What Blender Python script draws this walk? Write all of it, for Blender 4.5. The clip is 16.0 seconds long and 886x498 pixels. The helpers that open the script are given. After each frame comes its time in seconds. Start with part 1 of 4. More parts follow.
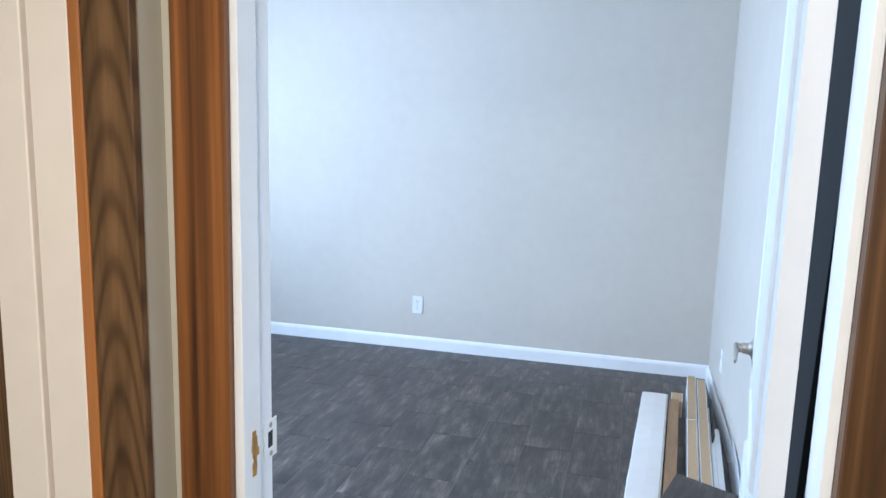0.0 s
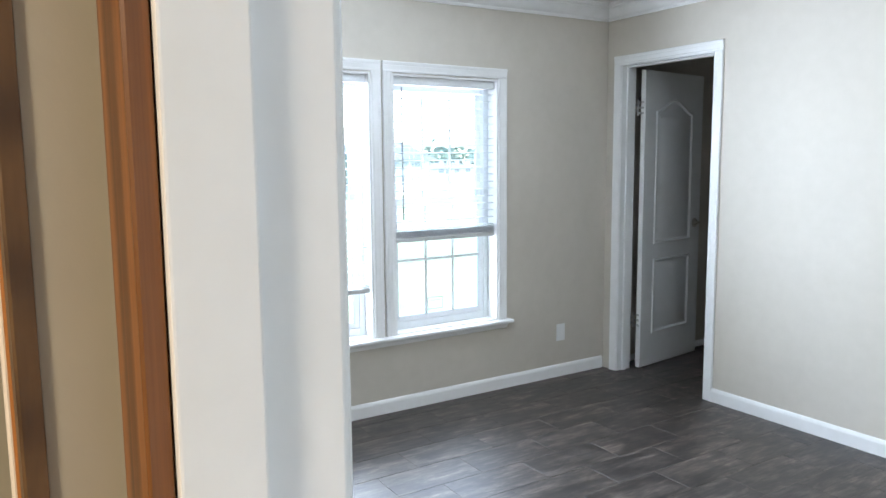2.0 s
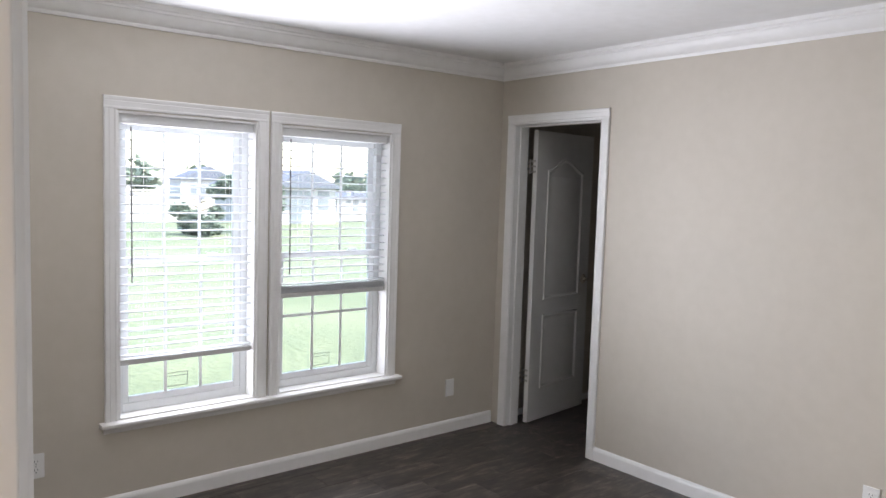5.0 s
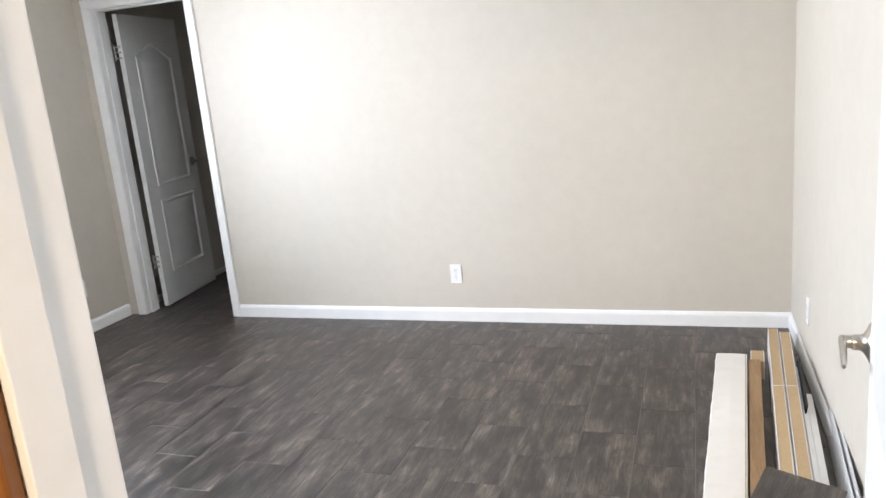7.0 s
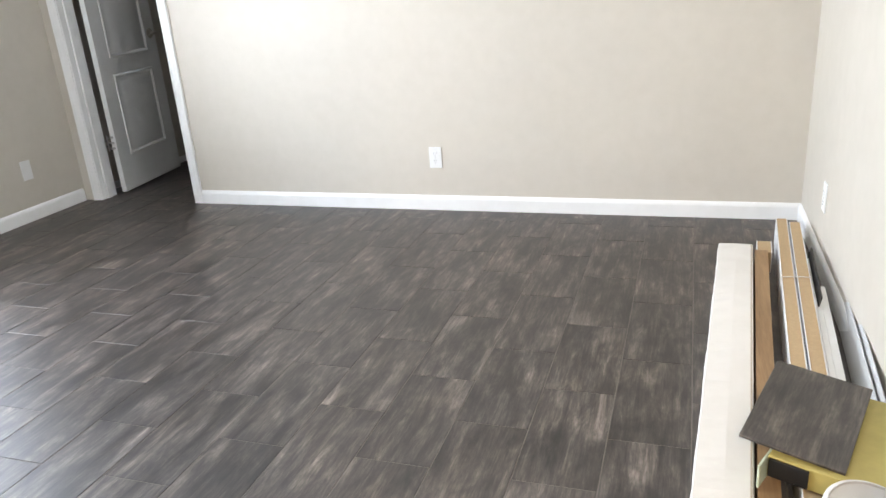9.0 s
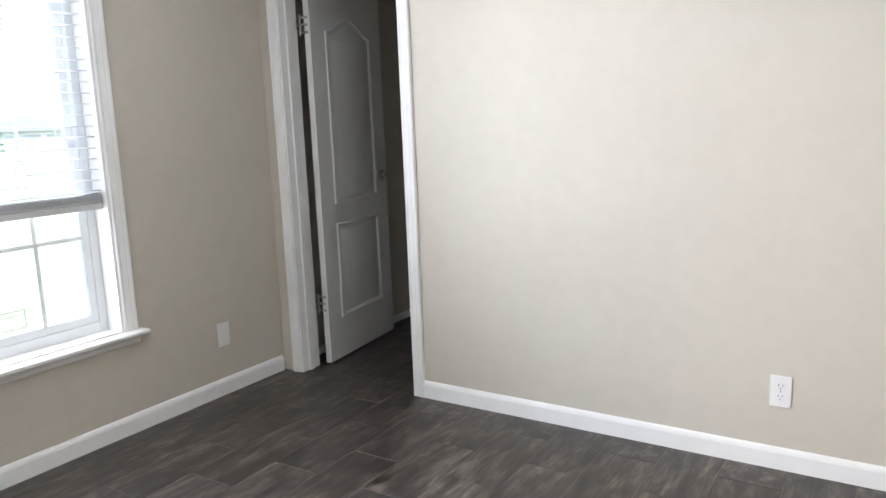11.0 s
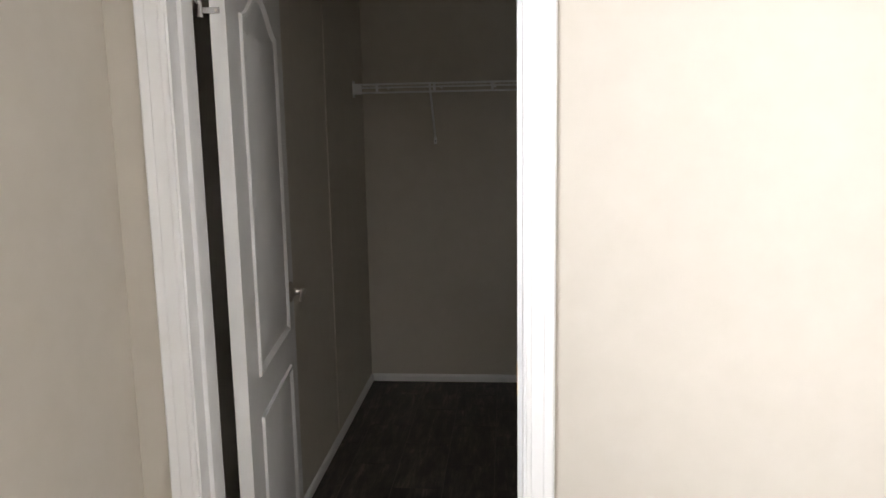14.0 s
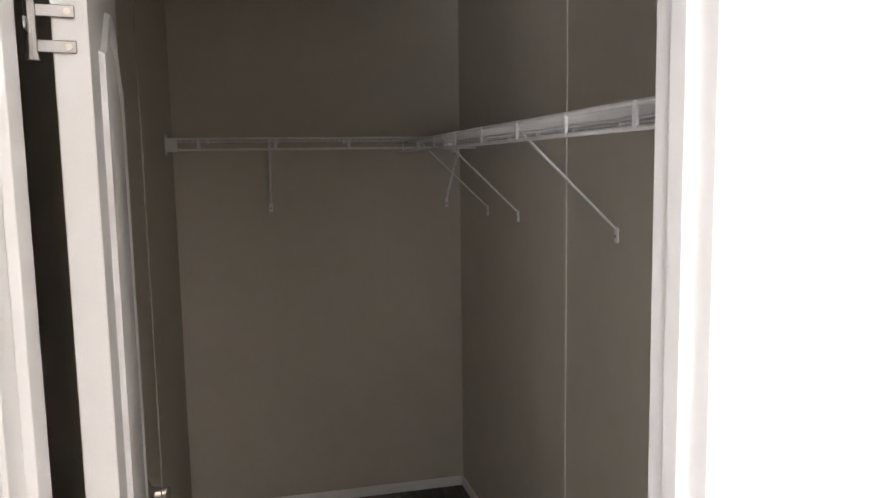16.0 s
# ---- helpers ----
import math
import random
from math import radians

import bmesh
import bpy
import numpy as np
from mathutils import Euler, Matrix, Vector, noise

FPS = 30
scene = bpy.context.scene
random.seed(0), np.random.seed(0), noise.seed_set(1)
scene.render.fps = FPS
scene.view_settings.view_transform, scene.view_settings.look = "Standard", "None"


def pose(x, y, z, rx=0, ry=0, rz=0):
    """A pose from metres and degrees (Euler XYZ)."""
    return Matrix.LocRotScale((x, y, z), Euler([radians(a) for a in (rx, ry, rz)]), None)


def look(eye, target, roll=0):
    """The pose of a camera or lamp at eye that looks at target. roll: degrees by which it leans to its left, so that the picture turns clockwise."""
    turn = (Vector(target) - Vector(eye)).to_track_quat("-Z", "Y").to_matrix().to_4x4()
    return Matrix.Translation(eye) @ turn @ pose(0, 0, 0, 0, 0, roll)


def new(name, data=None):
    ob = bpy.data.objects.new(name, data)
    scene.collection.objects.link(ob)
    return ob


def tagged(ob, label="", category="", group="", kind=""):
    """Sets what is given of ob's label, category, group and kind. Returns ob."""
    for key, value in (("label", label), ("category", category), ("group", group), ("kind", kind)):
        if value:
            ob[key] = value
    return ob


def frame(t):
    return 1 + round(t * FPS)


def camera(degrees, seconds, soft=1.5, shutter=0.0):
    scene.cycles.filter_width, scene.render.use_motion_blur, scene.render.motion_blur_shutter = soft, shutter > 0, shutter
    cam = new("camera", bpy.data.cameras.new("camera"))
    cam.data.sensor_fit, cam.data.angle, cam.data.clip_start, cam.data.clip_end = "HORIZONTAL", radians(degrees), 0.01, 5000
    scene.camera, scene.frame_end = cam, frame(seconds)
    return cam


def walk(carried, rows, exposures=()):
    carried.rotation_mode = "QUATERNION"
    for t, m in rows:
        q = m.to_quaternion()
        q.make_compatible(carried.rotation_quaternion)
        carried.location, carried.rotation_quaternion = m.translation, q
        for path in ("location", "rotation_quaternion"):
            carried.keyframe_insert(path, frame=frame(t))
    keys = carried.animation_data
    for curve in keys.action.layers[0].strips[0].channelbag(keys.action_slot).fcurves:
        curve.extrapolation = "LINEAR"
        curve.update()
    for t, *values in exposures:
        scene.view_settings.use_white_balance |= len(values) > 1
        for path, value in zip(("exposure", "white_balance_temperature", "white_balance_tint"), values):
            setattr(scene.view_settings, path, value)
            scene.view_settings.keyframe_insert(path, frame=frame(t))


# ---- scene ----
cam = camera(62.2, 16.0, 1.5)
PATH = [
    (0, (2.842, -4.452, 1.416), (2.347, -2.541, 1.095), 1.6),
    (0.5, (2.825, -4.15, 1.47), (2.062, -2.347, 1.077), 2.3),
    (1, (2.855, -3.88, 1.426), (1.621, -2.345, 1.077), 1.3),
    (1.5, (2.791, -3.715, 1.438), (1.3, -2.422, 1.114), 0.2),
    (2, (2.726, -3.621, 1.446), (1.051, -2.556, 1.204), -0.5),
    (2.5, (2.695, -3.505, 1.464), (0.845, -2.78, 1.237), -0.5),
    (3, (2.669, -3.352, 1.508), (0.711, -3.017, 1.278), 0.0),
    (3.5, (2.655, -3.302, 1.529), (0.677, -3.072, 1.34), 0.6),
    (4, (2.678, -3.323, 1.572), (0.73, -2.89, 1.444), 1.9),
    (4.5, (2.677, -3.348, 1.592), (0.856, -2.532, 1.456), 2.4),
    (5, (2.725, -3.497, 1.595), (1.191, -2.223, 1.436), 1.8),
    (7.5, (2.87, -3.991, 1.318), (2.308, -2.15, 0.774), -5.8),
    (8, (2.863, -3.944, 1.22), (2.354, -2.141, 0.518), -5.7),
    (8.5, (2.883, -3.831, 1.186), (2.372, -2.068, 0.392), -5.5),
    (9, (2.816, -3.648, 1.189), (2.193, -1.878, 0.499), -4.3),
    (9.5, (2.667, -3.485, 1.178), (1.798, -1.782, 0.589), -2.8),
    (12, (1.128, -2.229, 1.398), (0.059, -0.558, 1.145), -1.4),
    (12.5, (0.745, -2.077, 1.429), (-0.075, -0.271, 1.172), -2.3),
    (13, (0.441, -1.904, 1.418), (-0.166, -0.016, 1.161), -2.5),
    (13.5, (0.148, -1.664, 1.44), (-0.278, 0.268, 1.147), -1.7),
    (14, (-0.095, -1.47, 1.465), (-0.265, 0.499, 1.154), -1.0),
    (14.5, (-0.279, -1.221, 1.492), (-0.215, 0.756, 1.196), -0.7),
    (15, (-0.379, -0.932, 1.519), (-0.176, 1.039, 1.246), -0.4),
    (15.5, (-0.469, -0.777, 1.562), (-0.131, 1.179, 1.318), -0.3),
    (16, (-0.537, -0.705, 1.613), (-0.059, 1.224, 1.383), -0.8),
]
EXPOSURE = [
    (0.0, 3.6, 5050, 8), (0.5, 3.65, 5950, 8), (1.0, 3.8, 6050, 9), (1.5, 3.65, 6100, 9), (2.5, 3.35, 6150, 8), (3.0, 2.6, 6650, 14), (3.5, 2.45, 6850, 14), (4.0, 2.45, 6950, 17),
    (5.0, 2.85, 7050, 18), (7.3, 3.9, 6700, 13), (9.5, 3.95, 6800, 12), (12.0, 3.35, 6950, 15), (13.0, 3.9, 7100, 14), (14.5, 3.9, 7600, 18), (16.0, 4.55, 7700, 20),
]
walk(cam, [(t, look(e, g, r)) for t, e, g, r in PATH], EXPOSURE)

# ---- world and light ----
world = bpy.data.worlds.new("world")
scene.world = world
world.use_nodes = True
wn = world.node_tree.nodes
sky = wn.new("ShaderNodeTexSky")
sky.sky_type, sky.sun_disc = "NISHITA", False
sky.sun_elevation, sky.sun_rotation = radians(52), radians(60)
sky.air_density, sky.dust_density = 1.0, 1.5
wn["Background"].inputs["Strength"].default_value = 0.15
world.node_tree.links.new(sky.outputs[0], wn["Background"].inputs["Color"])


def sun_lamp():
    d = bpy.data.lights.new("sun", "SUN")
    d.energy, d.angle, d.color = 1.5, radians(15), (1.0, 0.97, 0.92)
    ob = new("sun", d)
    ob.matrix_world = look((20, 10, 30), (0, 0, 0))


def window_lamp(y, power, rise):
    """The sky's light in a window's opening, thrown upwards by the slats, in three strips."""
    for z in (0.73, 1.185, 1.64):
        d = bpy.data.lights.new("window_light", "AREA")
        d.shape, d.size, d.size_y, d.energy, d.color = "RECTANGLE", 0.66, 0.40, power / 3, (0.78, 0.87, 1.0)
        d.spread = radians(150)
        ob = new("window_light", d)
        ob.matrix_world = pose(-0.82, y, z, 90 + rise, 0, -90)


def slat_lamp(y, power):
    """The sky's light that falls on the slats, just inside the glass."""
    d = bpy.data.lights.new("window_light", "AREA")
    d.shape, d.size, d.size_y, d.energy, d.color = "RECTANGLE", 0.62, 1.36, power, (0.80, 0.88, 1.0)
    new("window_light", d).matrix_world = pose(-0.982, y, 1.185, 90, 0, -90)


sun_lamp()
window_lamp(-2.12, 7.6, 16)
window_lamp(-1.28, 0.8, 16)
slat_lamp(-2.12, 1.9)
slat_lamp(-1.28, 1.2)


def lamp(name, place, target, sx, sy, power, colour):
    d = bpy.data.lights.new(name, "AREA")
    d.shape, d.size, d.size_y, d.energy, d.color = "RECTANGLE", sx, sy, power, colour
    new(name, d).matrix_world = look(place, target)


# the hall's ceiling lamp
lamp("hall_light", (2.85, -5.0, 2.28), (2.85, -4.99, 0), 0.3, 0.3, 5.6, (1.0, 0.82, 0.62))


# ---- materials ----
def material(name):
    m = bpy.data.materials.new(name)
    m.use_nodes = True
    nt = m.node_tree
    return m, nt, nt.nodes["Principled BSDF"]


def noise_tex(nt, scale, detail=4.0, stretch=(1, 1, 1), rough=0.55, seed=False, distort=0.0):
    tc = nt.nodes.new("ShaderNodeTexCoord")
    mp = nt.nodes.new("ShaderNodeMapping")
    mp.inputs["Scale"].default_value = stretch
    nt.links.new(tc.outputs["Object"], mp.inputs["Vector"])
    if seed:
        oi = nt.nodes.new("ShaderNodeObjectInfo")
        mul = nt.nodes.new("ShaderNodeMath")
        mul.operation = "MULTIPLY"
        mul.inputs[1].default_value = 57.0
        nt.links.new(oi.outputs["Random"], mul.inputs[0])
        nt.links.new(mul.outputs[0], mp.inputs["Location"])
    n = nt.nodes.new("ShaderNodeTexNoise")
    n.inputs["Scale"].default_value, n.inputs["Detail"].default_value = scale, detail
    n.inputs["Roughness"].default_value, n.inputs["Distortion"].default_value = rough, distort
    nt.links.new(mp.outputs[0], n.inputs["Vector"])
    return n.outputs["Fac"]


def ramp(nt, fac, stops):
    r = nt.nodes.new("ShaderNodeValToRGB")
    while len(r.color_ramp.elements) < len(stops):
        r.color_ramp.elements.new(0.5)
    for e, (p, c) in zip(r.color_ramp.elements, stops):
        e.position, e.color = p, (*c, 1)
    nt.links.new(fac, r.inputs["Fac"])
    return r.outputs["Color"]


def mix(nt, a, b, fac, mode="MIX"):
    m = nt.nodes.new("ShaderNodeMix")
    m.data_type, m.blend_type = "RGBA", mode
    for sock, v in ((m.inputs[6], a), (m.inputs[7], b), (m.inputs[0], fac)):
        if isinstance(v, (int, float)):
            sock.default_value = v
        elif isinstance(v, tuple):
            sock.default_value = (*v, 1)
        else:
            nt.links.new(v, sock)
    return m.outputs[2]


def bump(nt, bsdf, fac, strength, distance=0.002):
    b = nt.nodes.new("ShaderNodeBump")
    b.inputs["Strength"].default_value, b.inputs["Distance"].default_value = strength, distance
    nt.links.new(fac, b.inputs["Height"])
    nt.links.new(b.outputs[0], bsdf.inputs["Normal"])


def painted(name, colour, rough=0.55, grain=220, strength=0.12, vary=0.06):
    m, nt, b = material(name)
    big = noise_tex(nt, 1.3, 3)
    small = noise_tex(nt, 14, 5)
    dark = tuple(c * (1 - vary) for c in colour)
    c = ramp(nt, big, [(0.3, dark), (0.7, colour)])
    c2 = ramp(nt, small, [(0.25, (0.95, 0.95, 0.94)), (0.7, (1, 1, 1))])
    nt.links.new(mix(nt, c, c2, 1.0, "MULTIPLY"), b.inputs["Base Color"])
    b.inputs["Roughness"].default_value = rough
    bump(nt, b, noise_tex(nt, grain, 2), strength, 0.001)
    return m


def wooden(name, dark, light, stretch, scale=9.0, rough=0.5, seed=True, rings=(52, 1, 3.4)):
    m, nt, b = material(name)
    grain = noise_tex(nt, scale, 6, stretch, 0.6, seed, 0.6)
    col = ramp(nt, grain, [(0.32, dark), (0.5, tuple((a + c) / 2 for a, c in zip(dark, light))), (0.66, light)])
    if rings:
        w = nt.nodes.new("ShaderNodeTexWave")
        w.wave_type, w.rings_direction = "RINGS", "Y"
        w.inputs["Scale"].default_value, w.inputs["Distortion"].default_value = 1.0, 1.0
        w.inputs["Detail"].default_value, w.inputs["Detail Scale"].default_value = 2.0, 0.7
        tc = nt.nodes.new("ShaderNodeTexCoord")
        mp = nt.nodes.new("ShaderNodeMapping")
        mp.inputs["Scale"].default_value = rings
        mp.inputs["Location"].default_value = tuple(-0.036 * r if r > 10 else 0.25 for r in rings)
        nt.links.new(tc.outputs["Object"], mp.inputs["Vector"])
        nt.links.new(mp.outputs[0], w.inputs["Vector"])
        tone = ramp(nt, w.outputs["Fac"], [(0.0, (0.50, 0.44, 0.40)), (0.35, (0.9, 0.88, 0.86)), (0.8, (1.1, 1.08, 1.05))])
        col = mix(nt, col, tone, 0.8, "MULTIPLY")
    fine = ramp(nt, noise_tex(nt, scale * 9, 3, stretch, 0.6, seed), [(0.3, (0.8, 0.78, 0.76)), (0.6, (1, 1, 1))])
    nt.links.new(mix(nt, col, fine, 0.7, "MULTIPLY"), b.inputs["Base Color"])
    b.inputs["Roughness"].default_value = rough
    bump(nt, b, grain, 0.2, 0.001)
    return m


def plain(name, colour, rough=0.5, metal=0.0, vary=0.12, scale=30):
    m, nt, b = material(name)
    c = ramp(nt, noise_tex(nt, scale, 4), [(0.3, tuple(v * (1 - vary) for v in colour)), (0.7, colour)])
    nt.links.new(c, b.inputs["Base Color"])
    b.inputs["Roughness"].default_value, b.inputs["Metallic"].default_value = rough, metal
    return m


def tile_material():
    m, nt, b = material("wood_look_tile")
    streak = noise_tex(nt, 9.0, 8, (2.9, 0.42, 1), 0.72, True, 0.4)
    cloud = noise_tex(nt, 6.5, 7, (1.6, 0.70, 1), 0.66, True, 0.4)
    fine = noise_tex(nt, 60, 5, (2.6, 0.16, 1), 0.7, True)
    c1 = ramp(nt, streak, [(0.33, (0.014, 0.011, 0.009)), (0.45, (0.042, 0.034, 0.029)), (0.55, (0.080, 0.067, 0.058)), (0.68, (0.165, 0.141, 0.124))])
    c2 = ramp(nt, cloud, [(0.36, (0.42, 0.41, 0.42)), (0.50, (0.90, 0.89, 0.89)), (0.62, (1.6, 1.58, 1.54))])
    c3 = ramp(nt, fine, [(0.36, (0.55, 0.54, 0.53)), (0.60, (1.15, 1.15, 1.15))])
    c = mix(nt, mix(nt, c1, c2, 1.0, "MULTIPLY"), c3, 0.9, "MULTIPLY")
    oi = nt.nodes.new("ShaderNodeObjectInfo")
    tone = ramp(nt, oi.outputs["Random"], [(0.0, (0.90, 0.90, 0.91)), (0.5, (1.0, 0.99, 0.98)), (1.0, (1.10, 1.08, 1.06))])
    nt.links.new(mix(nt, c, tone, 1.0, "MULTIPLY"), b.inputs["Base Color"])
    rg = ramp(nt, streak, [(0.3, (0.37, 0.37, 0.37)), (0.7, (0.48, 0.48, 0.48))])
    nt.links.new(rg, b.inputs["Roughness"])
    b.inputs["Specular IOR Level"].default_value = 0.78
    bump(nt, b, fine, 0.25, 0.0008)
    return m


def glass_material():
    m, nt, b = material("window_glass")
    nt.nodes.remove(b)
    out = nt.nodes["Material Output"]
    tr, gl, fr, mx = (nt.nodes.new(k) for k in ("ShaderNodeBsdfTransparent", "ShaderNodeBsdfGlossy", "ShaderNodeFresnel", "ShaderNodeMixShader"))
    gl.inputs["Roughness"].default_value = 0.02
    tr.inputs["Color"].default_value = (0.94, 0.97, 0.96, 1)
    nt.links.new(fr.outputs[0], mx.inputs[0])
    nt.links.new(tr.outputs[0], mx.inputs[1])
    nt.links.new(gl.outputs[0], mx.inputs[2])
    nt.links.new(mx.outputs[0], out.inputs["Surface"])
    return m


WALL = painted("greige_wall_paint", (0.615, 0.567, 0.492), 0.6, 260, 0.10)
HALLWALL = painted("hall_wall_paint", (0.50, 0.46, 0.36), 0.6, 260, 0.10)
CEIL = painted("ceiling_paint", (0.86, 0.86, 0.86), 0.8, 90, 0.35)
TRIM = painted("white_trim_paint", (0.88, 0.88, 0.87), 0.35, 120, 0.05, 0.04)
CREAM = painted("cream_trim_paint", (0.86, 0.77, 0.67), 0.4, 120, 0.06, 0.05)
DOOR = painted("white_door_paint", (0.77, 0.77, 0.755), 0.38, 300, 0.15, 0.03)
VINYL = painted("white_vinyl", (0.82, 0.84, 0.85), 0.3, 120, 0.02, 0.02)
SLAT = painted("white_slat_plastic", (0.82, 0.83, 0.84), 0.4, 120, 0.02, 0.02)
def let_light_through(m, share):
    nt = m.node_tree
    b, out = nt.nodes["Principled BSDF"], nt.nodes["Material Output"]
    t, x = nt.nodes.new("ShaderNodeBsdfTranslucent"), nt.nodes.new("ShaderNodeMixShader")
    t.inputs["Color"].default_value, x.inputs[0].default_value = (0.82, 0.84, 0.86, 1), share
    nt.links.new(b.outputs[0], x.inputs[1])
    nt.links.new(t.outputs[0], x.inputs[2])
    nt.links.new(x.outputs[0], out.inputs["Surface"])


let_light_through(SLAT, 0.4)
RAIL = painted("grey_white_rail", (0.60, 0.60, 0.59), 0.45, 120, 0.03, 0.04)
PLATE = painted("white_plastic", (0.84, 0.84, 0.83), 0.3, 120, 0.01, 0.02)
WIRE = plain("white_coated_wire", (0.92, 0.92, 0.92), 0.4)
NICKEL = plain("satin_nickel", (0.58, 0.54, 0.48), 0.28, 1.0)
STEEL = plain("dull_steel", (0.45, 0.44, 0.42), 0.4, 1.0)
BLACK = plain("black_plastic", (0.012, 0.012, 0.013), 0.5)
SLOT = plain("dark_slot", (0.02, 0.02, 0.02), 0.8)
GROUT = plain("grey_brown_grout", (0.20, 0.18, 0.165), 0.9, 0, 0.2, 80)
TILE = tile_material()
GLASS = glass_material()
STAINED = wooden("brown_stained_wood", (0.045, 0.016, 0.005), (0.31, 0.118, 0.025), (7.0, 7.0, 0.11), 4.5, 0.42, True, None)
WALNUT = wooden("dark_oak_wood", (0.066, 0.034, 0.012), (0.175, 0.096, 0.037), (3.0, 3.0, 0.22), 6.0, 0.45)
DARKWOOD = wooden("dark_stained_wood", (0.05, 0.022, 0.007), (0.15, 0.072, 0.022), (6.0, 6.0, 0.16), 6.0, 0.45, True, None)
ORANGE = wooden("orange_pine_edge", (0.30, 0.11, 0.022), (0.45, 0.18, 0.045), (3.0, 3.0, 0.15), 6.0, 0.45, True, None)
BOARDWOOD = wooden("brown_board_wood", (0.18, 0.098, 0.042), (0.38, 0.235, 0.115), (3.0, 0.22, 3.0), 6.0, 0.5, True, None)
MDF = plain("raw_fibreboard", (0.52, 0.37, 0.21), 0.8, 0, 0.12, 120)
CARTON = painted("white_carton", (0.80, 0.77, 0.72), 0.75, 25, 0.6, 0.08)
YELLOW = plain("yellow_card", (0.52, 0.42, 0.13), 0.6, 0, 0.15, 20)
GREENISH = plain("pale_green_card", (0.56, 0.62, 0.47), 0.7)
RAWCHIP = plain("chipped_wood", (0.55, 0.31, 0.07), 0.7, 0, 0.5, 90)


# ---- mesh helpers ----
def box(bm, x0, x1, y0, y1, z0, z1):
    v = [bm.verts.new((x, y, z)) for z in (z0, z1) for y in (y0, y1) for x in (x0, x1)]
    for f in ((0, 2, 3, 1), (4, 5, 7, 6), (0, 1, 5, 4), (2, 6, 7, 3), (0, 4, 6, 2), (1, 3, 7, 5)):
        bm.faces.new([v[i] for i in f])
    return v


def slab(bm, x0, x1, y0, y1, z0, z1, r=0.002, seg=2):
    """A box with rounded edges."""
    t = bmesh.new()
    box(t, x0, x1, y0, y1, z0, z1)
    bmesh.ops.bevel(t, geom=t.edges[:], offset=r, segments=seg, affect="EDGES", profile=0.6)
    merge(bm, t)
    return bm


def merge(bm, other, m=None):
    me = bpy.data.meshes.new("tmp")
    other.to_mesh(me)
    other.free()
    if m is not None:
        me.transform(m)
    bm.from_mesh(me)
    bpy.data.meshes.remove(me)


def rod(bm, a, b, r, n=8, r2=None):
    a, b = Vector(a), Vector(b)
    d = b - a
    t = bmesh.new()
    bmesh.ops.create_cone(t, cap_ends=True, segments=n, radius1=r, radius2=r if r2 is None else r2, depth=d.length)
    m = Matrix.Translation((a + b) / 2) @ d.to_track_quat("Z", "Y").to_matrix().to_4x4()
    merge(bm, t, m)
    return bm


def lathe(bm, profile, n=32, m=None):
    """profile: (radius, height) pairs turned about z."""
    t = bmesh.new()
    rings = [[t.verts.new((r * math.cos(2 * math.pi * i / n), r * math.sin(2 * math.pi * i / n), z)) for i in range(n)] for r, z in profile]
    for a, b in zip(rings, rings[1:]):
        for i in range(n):
            t.faces.new((a[i], a[(i + 1) % n], b[(i + 1) % n], b[i]))
    t.faces.new(rings[0][::-1])
    t.faces.new(rings[-1])
    merge(bm, t, m)
    return bm


def sweep(bm, profile, start, end, u, v):
    """Extrudes a closed outline (pairs along u and v) from start to end."""
    start, end, u, v = Vector(start), Vector(end), Vector(u), Vector(v)
    a = [bm.verts.new(start + u * p + v * q) for p, q in profile]
    b = [bm.verts.new(end + u * p + v * q) for p, q in profile]
    n = len(profile)
    faces = [bm.faces.new((a[i], a[(i + 1) % n], b[(i + 1) % n], b[i])) for i in range(n)]
    faces += [bm.faces.new(a[::-1]), bm.faces.new(b)]
    bmesh.ops.recalc_face_normals(bm, faces=faces)
    return bm


def obj(name, bm, mat, smooth=False):
    me = bpy.data.meshes.new(name)
    bmesh.ops.recalc_face_normals(bm, faces=bm.faces[:])
    bm.to_mesh(me)
    bm.free()
    me.materials.append(mat)
    if smooth:
        me.polygons.foreach_set("use_smooth", [True] * len(me.polygons))
        me.set_sharp_from_angle(angle=radians(35))
    return new(name, me)


def part(name, bm, mat, parent, label="", smooth=False):
    ob = obj(name, bm, mat, smooth)
    ob.parent = parent
    if label:
        tagged(ob, label)
    return ob


def thing(name, label, category, place=(0, 0, 0), rz=0, group=""):
    e = new(name)
    e.empty_display_size = 0.1
    e.matrix_world = pose(*place, 0, 0, rz)
    return tagged(e, label, category, group)


def structure(name, bm, mat, label="", category="wall", smooth=False):
    return tagged(obj(name, bm, mat, smooth), label, category, kind="structure")


B = bmesh.new

# ---- plan ----
XW, XC, YA, YD = -0.90, 3.33, 0.0, -3.43      # window wall, east wall, closet wall, entry wall
TA, TD, TW = 0.12, 0.105, 0.16                 # wall thicknesses
YB, XK = 2.735, 0.405                           # closet's back and east faces
ZC = 2.443                                    # ceiling
CX0, CX1, CH = -0.765, -0.06, 2.04            # closet door opening between jambs
EX0, EX1, EH = 2.298, 3.092, 2.05               # entry door opening between jambs
WINDOWS = ((-2.478, -1.775), (-1.642, -0.912))
WZ0, WZ1 = 0.45, 1.92
DROP = 0.04                                   # the ceiling falls this much towards the entry wall
J = 0.018                                     # jamb lining


